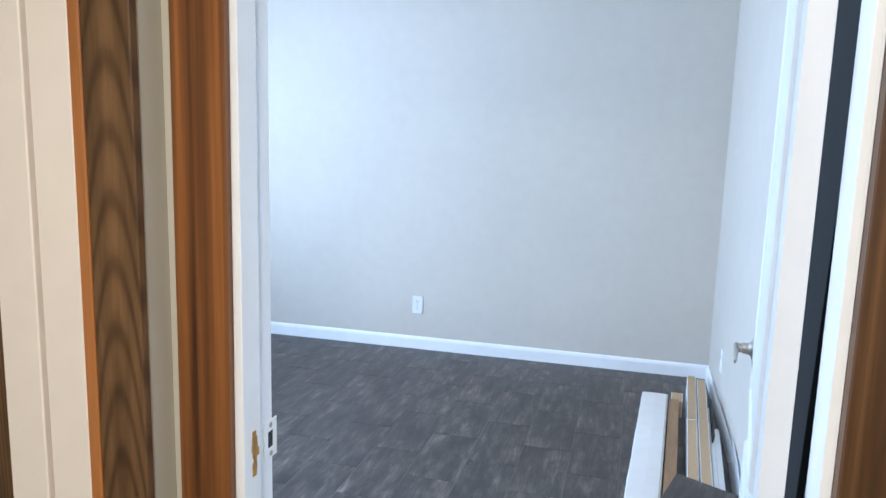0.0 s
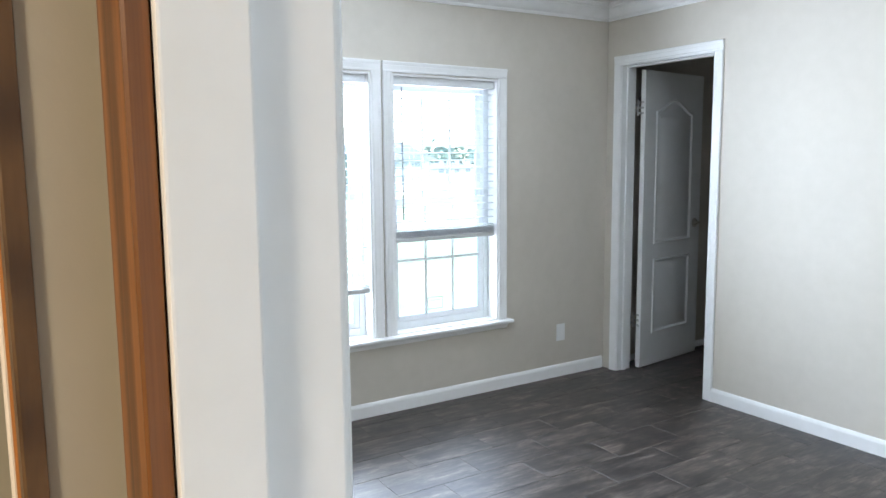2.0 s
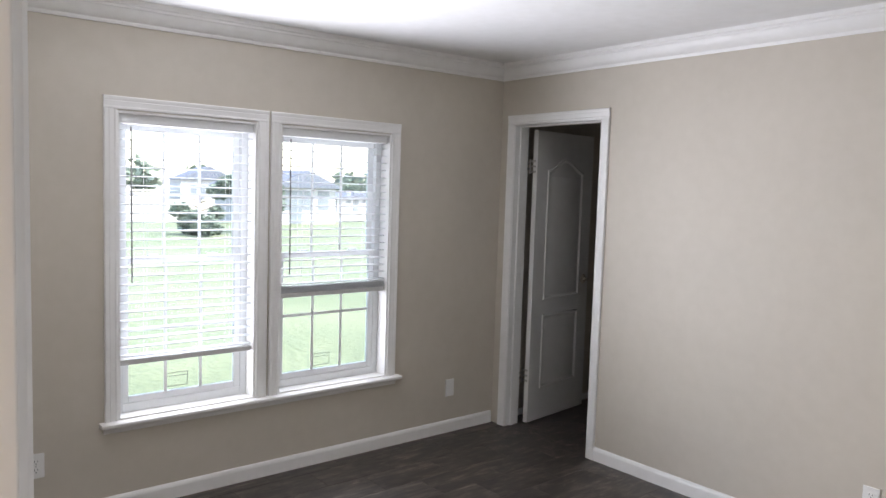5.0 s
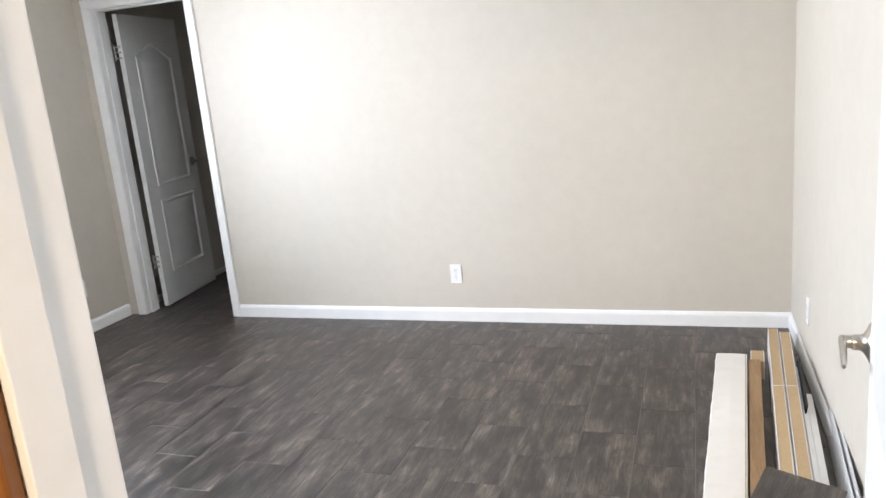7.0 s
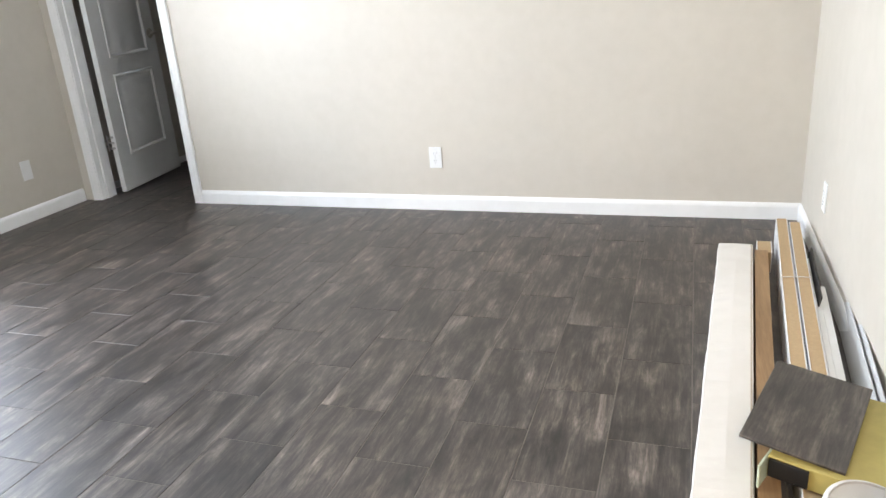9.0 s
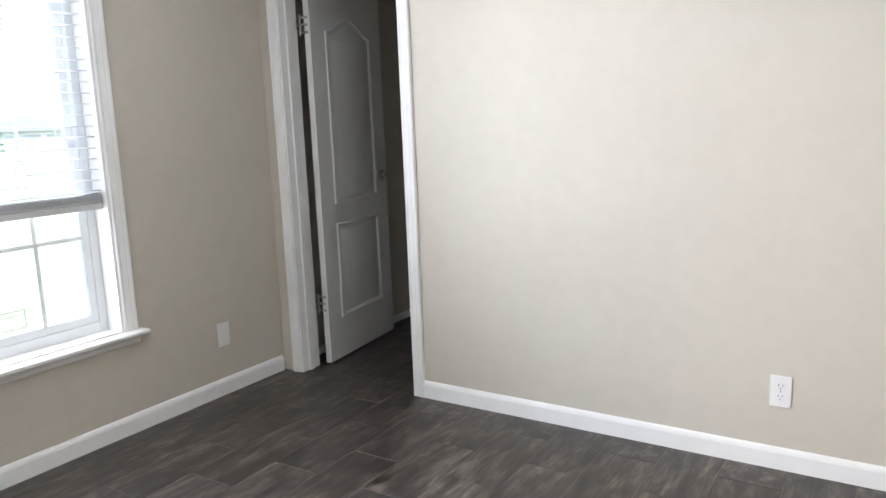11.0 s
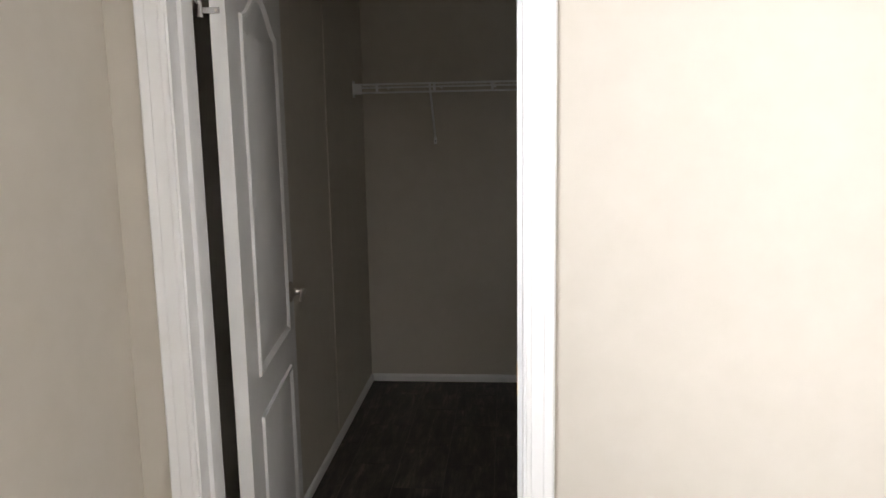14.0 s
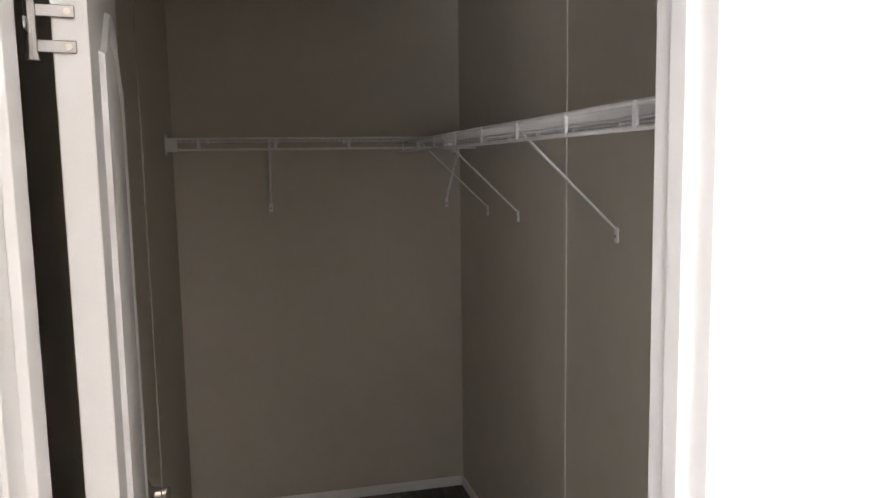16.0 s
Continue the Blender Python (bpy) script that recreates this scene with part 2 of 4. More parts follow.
def build_walls():
    bm = B()
    x0, x1 = XW - TW, XW
    ys = [-3.53, WINDOWS[0][0], WINDOWS[0][1], WINDOWS[1][0], WINDOWS[1][1], YB + 0.1]
    box(bm, x0, x1, ys[0], ys[5], -0.1, WZ0)
    box(bm, x0, x1, ys[0], ys[5], WZ1, 2.6)
    for a, b in ((0, 1), (2, 3), (4, 5)):
        box(bm, x0, x1, ys[a], ys[b], WZ0, WZ1)
    structure("wall_west", bm, WALL, "greige painted wall with two window openings")
    bm = B()
    box(bm, XW, CX0 - J, 0, TA, -0.1, 2.6)
    box(bm, CX1 + J, XC + 0.12, 0, TA, -0.1, 2.6)
    box(bm, CX0 - J, CX1 + J, 0, TA, CH + J, 2.6)
    structure("wall_north", bm, WALL, "greige painted wall with the closet doorway")
    bm = B()
    y0, y1 = YD - TD, YD
    box(bm, XW, EX0 - J, y0 + 0.01, y1, -0.1, 2.6)
    box(bm, EX1 + J, XC, y0 + 0.01, y1, -0.1, 2.6)
    box(bm, EX0 - J, EX1 + J, y0 + 0.01, y1, EH + J, 2.6)
    structure("wall_south", bm, WALL, "greige painted wall with the entry doorway")
    bm = B()
    box(bm, 0.9, EX0 - J, y0, y0 + 0.01, -0.1, 2.6)
    box(bm, EX1 + J, 4.5, y0, y0 + 0.01, -0.1, 2.6)
    box(bm, EX0 - J, EX1 + J, y0, y0 + 0.01, EH + J, 2.6)
    box(bm, 0.9, 2.194, -3.593, y0 - 0.0005, -0.1, 2.6)
    structure("wall_hall_north", bm, HALLWALL, "tan painted hall wall beside the bedroom door")
    bm = B()
    box(bm, XC, XC + 0.12, y0 + 0.01, 0, -0.1, 2.6)
    structure("wall_east", bm, WALL, "plain greige painted wall")
    bm = B()
    box(bm, XW, XK + 0.1, YB, YB + 0.1, -0.1, 2.6)
    structure("wall_closet_north", bm, WALL, "greige painted back wall of the closet")
    bm = B()
    box(bm, XK, XK + 0.1, TA, YB, -0.1, 2.6)
    structure("wall_closet_east", bm, WALL, "greige painted closet wall with a panel joint")
    for nm, a in (("wall_hall_west", (0.8, 0.9, -6.1, y0)), ("wall_hall_east", (4.5, 4.6, -6.1, y0)), ("wall_hall_south", (0.8, 4.6, -6.2, -6.1))):
        bm = B()
        box(bm, *a, -0.1, 2.6)
        structure(nm, bm, HALLWALL, "tan painted hall wall")
    bm = B()
    sweep(bm, [(-6.2, ZC - DROP), (YD, ZC - DROP), (0, ZC), (YB + 0.1, ZC), (YB + 0.1, ZC + 0.1), (-6.2, ZC + 0.1)], (XW - TW, 0, 0), (4.6, 0, 0), (0, 1, 0), (0, 0, 1))
    structure("ceiling", bm, CEIL, "white textured ceiling", "ceiling")
    bm = B()
    for y, x in ((1.46, XK), (1.84, XW)):
        s = -1 if x > 0 else 1
        slab(bm, min(x, x + s * 0.004), max(x, x + s * 0.004), y - 0.004, y + 0.004, 0.05, ZC - 0.001, 0.001, 1)
    structure("trim_panel_joint", bm, painted("joint_paint", (0.66, 0.61, 0.53), 0.6), "thin painted strip over a wall panel joint", "trim")


BASE = [(0, 0), (0.013, 0), (0.013, 0.062), (0.010, 0.072), (0.006, 0.078), (0.0, 0.082)]
LOWBASE = [(0, 0), (0.010, 0), (0.010, 0.030), (0.005, 0.042), (0.0, 0.045)]
CROWN = [(0, 0), (0.010, 0.0), (0.014, 0.010), (0.014, 0.016), (0.020, 0.018), (0.038, 0.032), (0.050, 0.054), (0.056, 0.066), (0.062, 0.068), (0.062, 0.078), (0.072, 0.084), (0.074, 0.10), (0.074, 0.105), (0, 0.105)]
CASING = [(0, 0), (0, 0.009), (0.003, 0.012), (0.010, 0.0125), (0.013, 0.0105), (0.018, 0.011), (0.036, 0.0145), (0.039, 0.013), (0.043, 0.0155), (0.056, 0.016), (0.060, 0.012), (0.060, 0)]
UP = Vector((0, 0, 1))


def build_trim():
    runs = [
        ("baseboard_west", (XW, YD, 0), (XW, -0.018, 0), (1, 0, 0)),
        ("baseboard_north", (0.0, YA, 0), (XC, YA, 0), (0, -1, 0)),
        ("baseboard_east", (XC, YD, 0), (XC, YA - 0.014, 0), (-1, 0, 0)),
        ("baseboard_south", (XW + 0.014, YD, 0), (EX0 - 0.064, YD, 0), (0, 1, 0)),
    ]
    for nm, a, b, u in runs:
        structure(nm, sweep(B(), BASE, a, b, u, UP), TRIM, "white painted baseboard", "baseboard")
    for nm, a, b, u in (("baseboard_closet_west", (XW, TA, 0), (XW, YB, 0), (1, 0, 0)), ("baseboard_closet_north", (XW + 0.011, YB, 0), (XK - 0.011, YB, 0), (0, -1, 0)),
                        ("baseboard_closet_east", (XK, TA, 0), (XK, YB, 0), (-1, 0, 0))):
        structure(nm, sweep(B(), LOWBASE, a, b, u, UP), TRIM, "low white closet baseboard", "baseboard")
    zc = ZC - 0.105
    for nm, a, b, u in (("trim_crown_west", (XW, YD, zc - DROP), (XW, YA, zc), (1, 0, 0)), ("trim_crown_north", (XW, YA, zc), (XC, YA, zc), (0, -1, 0)),
                        ("trim_crown_south", (XW, YD, zc - DROP), (XC, YD, zc - DROP), (0, 1, 0)), ("trim_crown_east", (XC, YD, zc - DROP), (XC, YA, zc), (-1, 0, 0))):
        structure(nm, sweep(B(), CROWN, a, b, u, UP), TRIM, "white painted crown moulding", "trim", True)


def door_frame(name, x0, x1, h, ya, yb, face_y, out, stop_y, stop_w, label):
    """Jamb lining from ya to yb, casing on the wall face at face_y that stands out along out."""
    e = tagged(new(name), label, "door frame", kind="structure")
    bm = B()
    slab(bm, x0 - J, x0, ya, yb, 0, h, 0.0015)
    part("jamb", bm, TRIM, e)
    bm = B()
    slab(bm, x1, x1 + J, ya, yb, 0, h, 0.0015)
    part("jamb", bm, TRIM, e)
    bm = B()
    slab(bm, x0 - J, x1 + J, ya, yb, h, h + J, 0.0015)
    part("head_jamb", bm, TRIM, e)
    for nm, a in (("stop", (x0, x0 + 0.011)), ("stop", (x1 - 0.011, x1))):
        bm = B()
        slab(bm, *a, stop_y, stop_y + stop_w, 0, h - 0.011, 0.002)
        part(nm, bm, TRIM, e)
    bm = B()
    slab(bm, x0, x1, stop_y, stop_y + stop_w, h - 0.011, h, 0.002)
    part("stop", bm, TRIM, e)
    r = 0.005
    n = Vector((0, out, 0))
    part("casing", sweep(B(), CASING, (x0 - r, face_y, 0), (x0 - r, face_y, h + r), (-1, 0, 0), n), TRIM, e, "", True)
    part("casing", sweep(B(), CASING, (x1 + r, face_y, 0), (x1 + r, face_y, h + r), (1, 0, 0), n), TRIM, e, "", True)
    part("head_casing", sweep(B(), CASING, (x0 - r - 0.06, face_y, h + r), (x1 + r + 0.06, face_y, h + r), (0, 0, 1), n), TRIM, e, "", True)
    return e


def panel_outline(w, h, arch, n=14):
    """An outline from the lower left, with an arched top of that rise."""
    pts = [(0, 0), (w, 0), (w, h - arch)]
    if arch:
        for i in range(1, n):
            s = i / n
            pts.append((w * (1 - s), h - arch + arch * (0.5 - 0.5 * math.cos(2 * math.pi * s))))
    pts.append((0, h - arch))
    return pts


def inset(pts, d):
    out = []
    n = len(pts)
    for i, p in enumerate(pts):
        a, b = Vector(pts[i - 1]), Vector(pts[(i + 1) % n])
        p = Vector(p)
        e1, e2 = (p - a).normalized(), (b - p).normalized()
        n1, n2 = Vector((-e1.y, e1.x)), Vector((-e2.y, e2.x))
        m = (n1 + n2).normalized()
        out.append(p + m * (d / max(0.3, m.dot(n1))))
    return out


def panel_mesh(w, h, arch):
    bm = B()
    base = panel_outline(w, h, arch)
    rings = []
    for d, z in ((0, 0.0002), (0.003, 0.007), (0.011, 0.0095), (0.018, 0.006), (0.024, 0.0006), (0.036, 0.0006), (0.054, 0.007)):
        rings.append([bm.verts.new((p[0], 0, p[1])) for p in inset(base, d)] if d else [bm.verts.new((p[0], 0, p[1])) for p in base])
        for v in rings[-1]:
            v.co.y = z
    for a, b in zip(rings, rings[1:]):
        for i in range(len(a)):
            bm.faces.new((a[i], a[(i + 1) % len(a)], b[(i + 1) % len(b)], b[i]))
    bm.faces.new(rings[-1])
    return bm


def lever(e, x, z, y, side, turn):
    """A lever handle with its domed rose on the face y of a door, out along side; its blade droops to the tip."""
    m = Matrix.Translation((x, y, z)) @ Matrix.Rotation(radians(-90 * side), 4, "X")
    h = part("handle", lathe(B(), [(0.034, 0), (0.034, 0.003), (0.031, 0.007), (0.022, 0.011), (0.015, 0.015), (0.0125, 0.020), (0.0125, 0.030)], 32, m), NICKEL, e, "satin nickel lever handle", True)
    part("neck", lathe(B(), [(0.0125, 0.0305), (0.0105, 0.032), (0.0105, 0.046), (0.0085, 0.049)], 24, m), NICKEL, h, "", True)
    t = B()
    rings = []
    n, k = 14, 12
    for i in range(n + 1):
        f = i / n
        cx = -0.010 + 0.088 * f
        drop = 0.002 - 0.014 * f ** 1.6
        hh, tt = 0.0092 - 0.002 * f, 0.0070 - 0.003 * f
        if i in (0, n):
            hh, tt = hh * 0.6, tt * 0.6
        rings.append([t.verts.new((cx, tt * math.sin(2 * math.pi * q / k), drop + hh * math.cos(2 * math.pi * q / k))) for q in range(k)])
    for a, b in zip(rings, rings[1:]):
        for q in range(k):
            t.faces.new((a[q], a[(q + 1) % k], b[(q + 1) % k], b[q]))
    t.faces.new(rings[0])
    t.faces.new(rings[-1])
    bm = B()
    merge(bm, t, Matrix.Translation((x, y + side * 0.044, z)) @ Matrix.Diagonal((turn, 1, 1, 1)))
    part("lever", bm, NICKEL, h, "", True)


def hinge(e, z, flip, x=0.0, y=0.0):
    """A hinge with five knuckles on the door's pin."""
    h = part("hinge", rod(B(), (x, y, z - 0.045), (x, y, z + 0.045), 0.0055, 10), STEEL, e, "worn steel butt hinge", True)
    for i in range(5):
        zz = z - 0.036 + i * 0.018
        bm = B()
        if i % 2 == 0:
            a = sorted((0.0, flip * 0.041))
            slab(bm, 0.002, 0.0058, a[0], a[1], zz - 0.0065, zz + 0.0065, 0.001, 1)
        else:
            a = sorted((0.0, -flip * 0.002))
            slab(bm, -0.030, 0.0, a[0], a[1] + 0.001, zz - 0.0065, zz + 0.0065, 0.001, 1)
        part("leaf", bm, STEEL, h)
        if i % 2 == 0:
            part("screw", rod(B(), (0.002, flip * 0.034, zz), (0.0005, flip * 0.034, zz), 0.0035, 10), NICKEL, h)
    for i in (-1, 1):
        part("pin_cap", rod(B(), (x, y, z + i * 0.045), (x, y, z + i * 0.051), 0.007, 10), STEEL, h)
    return h


def panel_door(name, width, height, place, rz, label, flip=1, grip=0.945):
    """A slab from its pin at the origin along +x, with a thickness along flip * y."""
    e = thing(name, label, "door", place, rz)
    x0, th = 0.006, 0.035
    g = 0.018
    y0, y1 = (g, g + th) if flip > 0 else (-g - th, -g)
    bm = B()
    slab(bm, x0, x0 + width, y0, y1, 0.012, height, 0.002)
    part("door_slab", bm, DOOR, e)
    pw = width - 0.25
    for y, s in ((y0, -1), (y1, 1)):
        for z, h, arch in ((0.235, 0.52, 0), (0.86, 0.98, 0.085)):
            bm = panel_mesh(pw, h, arch)
            bmesh.ops.scale(bm, vec=(1, s, 1), verts=bm.verts[:])
            bmesh.ops.translate(bm, vec=(x0 + 0.125, y, z), verts=bm.verts[:])
            part("panel", bm, DOOR, e, "", True)
        lever(e, x0 + width - 0.065, grip, y, s, -1)
    for z in (0.34, 1.775):
        hinge(e, z, flip)
    bm = B()
    slab(bm, x0 + width - 0.0005, x0 + width + 0.0015, (y0 + y1) / 2 - 0.012, (y0 + y1) / 2 + 0.012, grip - 0.03, grip + 0.03, 0.0007, 1)
    part("latch_plate", bm, NICKEL, e)
    return e


def build_doors():
    door_frame("door_frame_1", CX0, CX1, CH, -0.004, TA + 0.004, YA, -1, 0.040, 0.034, "white painted closet door frame")
    door_frame("door_frame_2", EX0, EX1, EH, YD - TD + 0.004, YD + 0.004, YD, 1, YD - 0.104, 0.052, "white painted bedroom door frame with chipped paint")
    panel_door("closet_door", 0.69, 2.02, (CX0 + 0.009, TA + 0.020, 0), 97.0, "white two-panel arched closet door standing open", -1, 0.975)
    panel_door("bedroom_door", 0.755, 2.03, (EX1 - 0.004, YD + 0.014, 0), 82.0, "white two-panel arched bedroom door standing open", 1)
    # strike plates and chipped paint
    p = thing("strike_plate", "dull steel strike plate screwed to the jamb", "strike plate", (EX0, YD - 0.004, 0.915))
    bm = B()
    for a in ((-0.020, 0.020, -0.032, -0.014), (-0.020, 0.020, 0.014, 0.032), (-0.020, -0.009, -0.014, 0.014), (0.008, 0.020, -0.014, 0.014)):
        box(bm, 0, 0.0018, a[0], a[1], a[2], a[3])
    part("plate", bm, PLATE, p)
    bm = B()
    box(bm, 0.0002, 0.0008, -0.009, 0.008, -0.014, 0.014)
    part("latch_hole", bm, SLOT, p)
    for z in (-0.024, 0.024):
        part("screw", lathe(B(), [(0.0045, 0), (0.004, 0.0010), (0.001, 0.0012)], 14, Matrix.Translation((0.0018, 0, z)) @ Matrix.Rotation(radians(90), 4, "Y")), STEEL, p)
    for nm, x, y, z, s in (("paint_chip", EX0 + 0.0112, YD - 0.072, 0.922, 1), ("paint_chip", CX1 - 0.0112, 0.050, 0.945, -1)):
        bm = B()
        rnd = random.Random(4)
        for i in range(7):
            zz = z - 0.03 + i * 0.010
            w = 0.004 + 0.006 * rnd.random()
            o = rnd.uniform(-0.003, 0.003)
            box(bm, x + (0 if s > 0 else -0.0011), x + (0.0011 if s > 0 else 0), y + o - w, y + o + w, zz - 0.006, zz + 0.006)
        tagged(obj(nm, bm, RAWCHIP), "patch of bare wood where the jamb paint chipped", "paint chip")


# ---- windows ----
def build_window(name, y0, y1, label):
    e = tagged(new(name), label, "window", kind="structure")
    xi, xo = XW, XW - TW
    # deep reveal lining
    for nm, a in (("reveal", (y0, y0 + 0.012, WZ0, WZ1)), ("reveal", (y1 - 0.012, y1, WZ0, WZ1)), ("reveal", (y0 + 0.012, y1 - 0.012, WZ1 - 0.012, WZ1))):
        bm = B()
        box(bm, xo + 0.07, xi + 0.002, a[0], a[1], a[2], a[3])
        part(nm, bm, TRIM, e)
    # vinyl frame
    fy0, fy1, fz0, fz1 = y0 + 0.001, y1 - 0.001, WZ0 + 0.001, WZ1 - 0.001
    fx0, fx1 = xo + 0.005, xo + 0.069
    fw = 0.045
    fr = B()
    for a in ((fy0, fy0 + fw, fz0, fz1), (fy1 - fw, fy1, fz0, fz1), (fy0 + fw, fy1 - fw, fz0, fz0 + fw), (fy0 + fw, fy1 - fw, fz1 - fw, fz1)):
        slab(fr, fx0, fx1, a[0], a[1], a[2], a[3], 0.003)
    frame_part = part("window_frame", fr, VINYL, e)
    zm = 1.19
    iy0, iy1 = fy0 + fw, fy1 - fw
    for nm, za, zb, xs in (("upper_sash", zm - 0.005, fz1 - fw, fx0 + 0.008), ("lower_sash", fz0 + fw, zm + 0.03, fx0 + 0.034)):
        bm = B()
        st = 0.032
        for a in ((iy0, iy0 + st, za, zb), (iy1 - st, iy1, za, zb), (iy0 + st, iy1 - st, za, za + st), (iy0 + st, iy1 - st, zb - st, zb)):
            slab(bm, xs, xs + 0.024, a[0], a[1], a[2], a[3], 0.003)
        sash = part(nm, bm, VINYL, e)
        gy0, gy1, gz0, gz1 = iy0 + st, iy1 - st, za + st, zb - st
        bm = B()
        box(bm, xs + 0.009, xs + 0.014, gy0 - 0.005, gy1 + 0.005, gz0 - 0.005, gz1 + 0.005)
        pane = part("pane", bm, GLASS, sash)
        pane.visible_shadow = False
        for k in (1, 2):
            yy = gy0 + (gy1 - gy0) * k / 3
            bm = B()
            slab(bm, xs + 0.0145, xs + 0.020, yy - 0.008, yy + 0.008, gz0, gz1, 0.002, 1)
            part("muntin", bm, VINYL, sash)
        zz = (gz0 + gz1) / 2
        bm = B()
        slab(bm, xs + 0.0148, xs + 0.0203, gy0, gy1, zz - 0.008, zz + 0.008, 0.002, 1)
        part("muntin", bm, VINYL, sash)
        if nm == "lower_sash":
            for yy in (gy0 + 0.12, gy1 - 0.12):
                bm = B()
                slab(bm, xs + 0.003, xs + 0.030, yy - 0.025, yy + 0.025, zb, zb + 0.012, 0.004)
                part("sash_lock", bm, VINYL, sash)
            # a framed mark low on the glass
            bm = B()
            ym, zs, w, h = (gy0 + gy1) / 2 - 0.03, gz0 + 0.055, 0.055, 0.036
            for a in ((-w, w, -h, -h + 0.003), (-w, w, h - 0.003, h), (-w, -w + 0.003, -h, h), (w - 0.003, w, -h, h), (-w, w, h - 0.020, h - 0.018)):
                box(bm, xs + 0.0141, xs + 0.0146, ym + a[0], ym + a[1], zs + a[2], zs + a[3])
            part("glass_label", bm, plain("faint_ink", (0.35, 0.37, 0.36), 0.6), sash)
    # casing on the room's face
    r = 0.004
    n = Vector((1, 0, 0))
    z0 = WZ0 - 0.002
    part("casing", sweep(B(), CASING, (XW, y0 - r + 0.004, z0), (XW, y0 - r + 0.004, WZ1 + r), (0, -1, 0), n), TRIM, e, "", True)
    part("casing", sweep(B(), CASING, (XW, y1 + r - 0.004, z0), (XW, y1 + r - 0.004, WZ1 + r), (0, 1, 0), n), TRIM, e, "", True)
    part("head_casing", sweep(B(), CASING, (XW, y0 - 0.060, WZ1 + r), (XW, y1 + 0.060, WZ1 + r), (0, 0, 1), n), TRIM, e, "", True)


def build_sill():
    a, b = WINDOWS[0][0] - 0.085, WINDOWS[1][1] + 0.085
    e = tagged(new("window_sill_1"), "white painted sill running under both windows", "window sill", kind="structure")
    prof = [(-0.0, 0), (0.050, 0), (0.056, 0.004), (0.058, 0.010), (0.056, 0.017), (0.050, 0.020), (-0.0, 0.020)]
    part("stool", sweep(B(), prof, (XW, a, WZ0 - 0.022), (XW, b, WZ0 - 0.022), (1, 0, 0), UP), TRIM, e, "", True)
    for y0, y1 in WINDOWS:
        bm = B()
        box(bm, XW - TW + 0.07, XW + 0.001, y0 + 0.0125, y1 - 0.0125, WZ0, WZ0 + 0.004)
        part("ledge", bm, TRIM, e)
    prof = [(0, 0), (0.006, 0), (0.012, 0.008), (0.013, 0.018), (0.022, 0.026), (0.028, 0.034), (0.028, 0.0375), (0, 0.0375)]
    part("apron", sweep(B(), prof, (XW, a + 0.02, WZ0 - 0.060), (XW, b - 0.02, WZ0 - 0.060), (1, 0, 0), UP), TRIM, e, "", True)


def build_blind(y0, y1, bottom, stacked, label):
    e = thing("window_blind", label, "window blind", (XW - 0.046, (y0 + y1) / 2, WZ1 - 0.012), 0, "blinds at the windows")
    w = (y1 - y0) / 2 - 0.016
    bm = B()
    slab(bm, -0.024, 0.026, -w, w, -0.045, 0, 0.003)
    part("head_rail", bm, VINYL, e)
    bm = B()
    slab(bm, -0.006, 0.006, w - 0.03, w + 0.003, -0.012, 0.0, 0.001, 1)
    part("bracket", bm, BLACK, e)
    me = None
    z, zb = -0.075, bottom - (WZ1 - 0.012)
    rnd = random.Random(int(bottom * 100))
    zs = []
    while z > zb + 0.035 + stacked * 0.006:
        zs.append((z, 1.5 + rnd.uniform(-1.2, 1.2)))
        z -= 0.0435
    zs += [(zb + 0.030 + 0.006 * k, rnd.uniform(-2, 2)) for k in range(stacked)]
    for z, tilt in zs:
        if me is None:
            bm = B()
            rows = []
            for j in range(7):
                y = -w + 2 * w * j / 6
                rows.append([(bm.verts.new((x, y, 0.003 * (1 - (x / 0.025) ** 2))), bm.verts.new((x, y, 0.003 * (1 - (x / 0.025) ** 2) - 0.0028))) for x in (-0.025, -0.0125, 0, 0.0125, 0.025)])
            for a, b in zip(rows, rows[1:]):
                for i in range(4):
                    for k in (0, 1):
                        bm.faces.new((a[i][k], a[i + 1][k], b[i + 1][k], b[i][k]))
                for i in (0, 4):
                    bm.faces.new((a[i][0], b[i][0], b[i][1], a[i][1]))
            ob = part("slat", bm, SLAT, e, "", True)
            me = ob.data
        else:
            ob = new("slat", me)
            ob.parent = e
        ob.matrix_basis = pose(0, rnd.uniform(-0.001, 0.001), z, rnd.uniform(-0.15, 0.15), tilt, 0)
    bm = B()
    slab(bm, -0.026, 0.026, -w, w, zb, zb + 0.026, 0.004)
    part("bottom_rail", bm, RAIL, e)
    for y in (-w * 0.62, w * 0.62):
        for x in (-0.0262, 0.0262):
            bm = B()
            rod(bm, (x, y, zb + 0.02), (x, y, -0.045), 0.0007, 4)
            part("ladder_cord", bm, SLAT, e)
    bm = B()
    rod(bm, (0.034, -w + 0.055, -0.80), (0.034, -w + 0.052, -0.06), 0.0042, 6)
    part("tilt_wand", bm, plain("grey_acrylic", (0.25, 0.26, 0.26), 0.3), e, "grey plastic tilt wand")
    return e


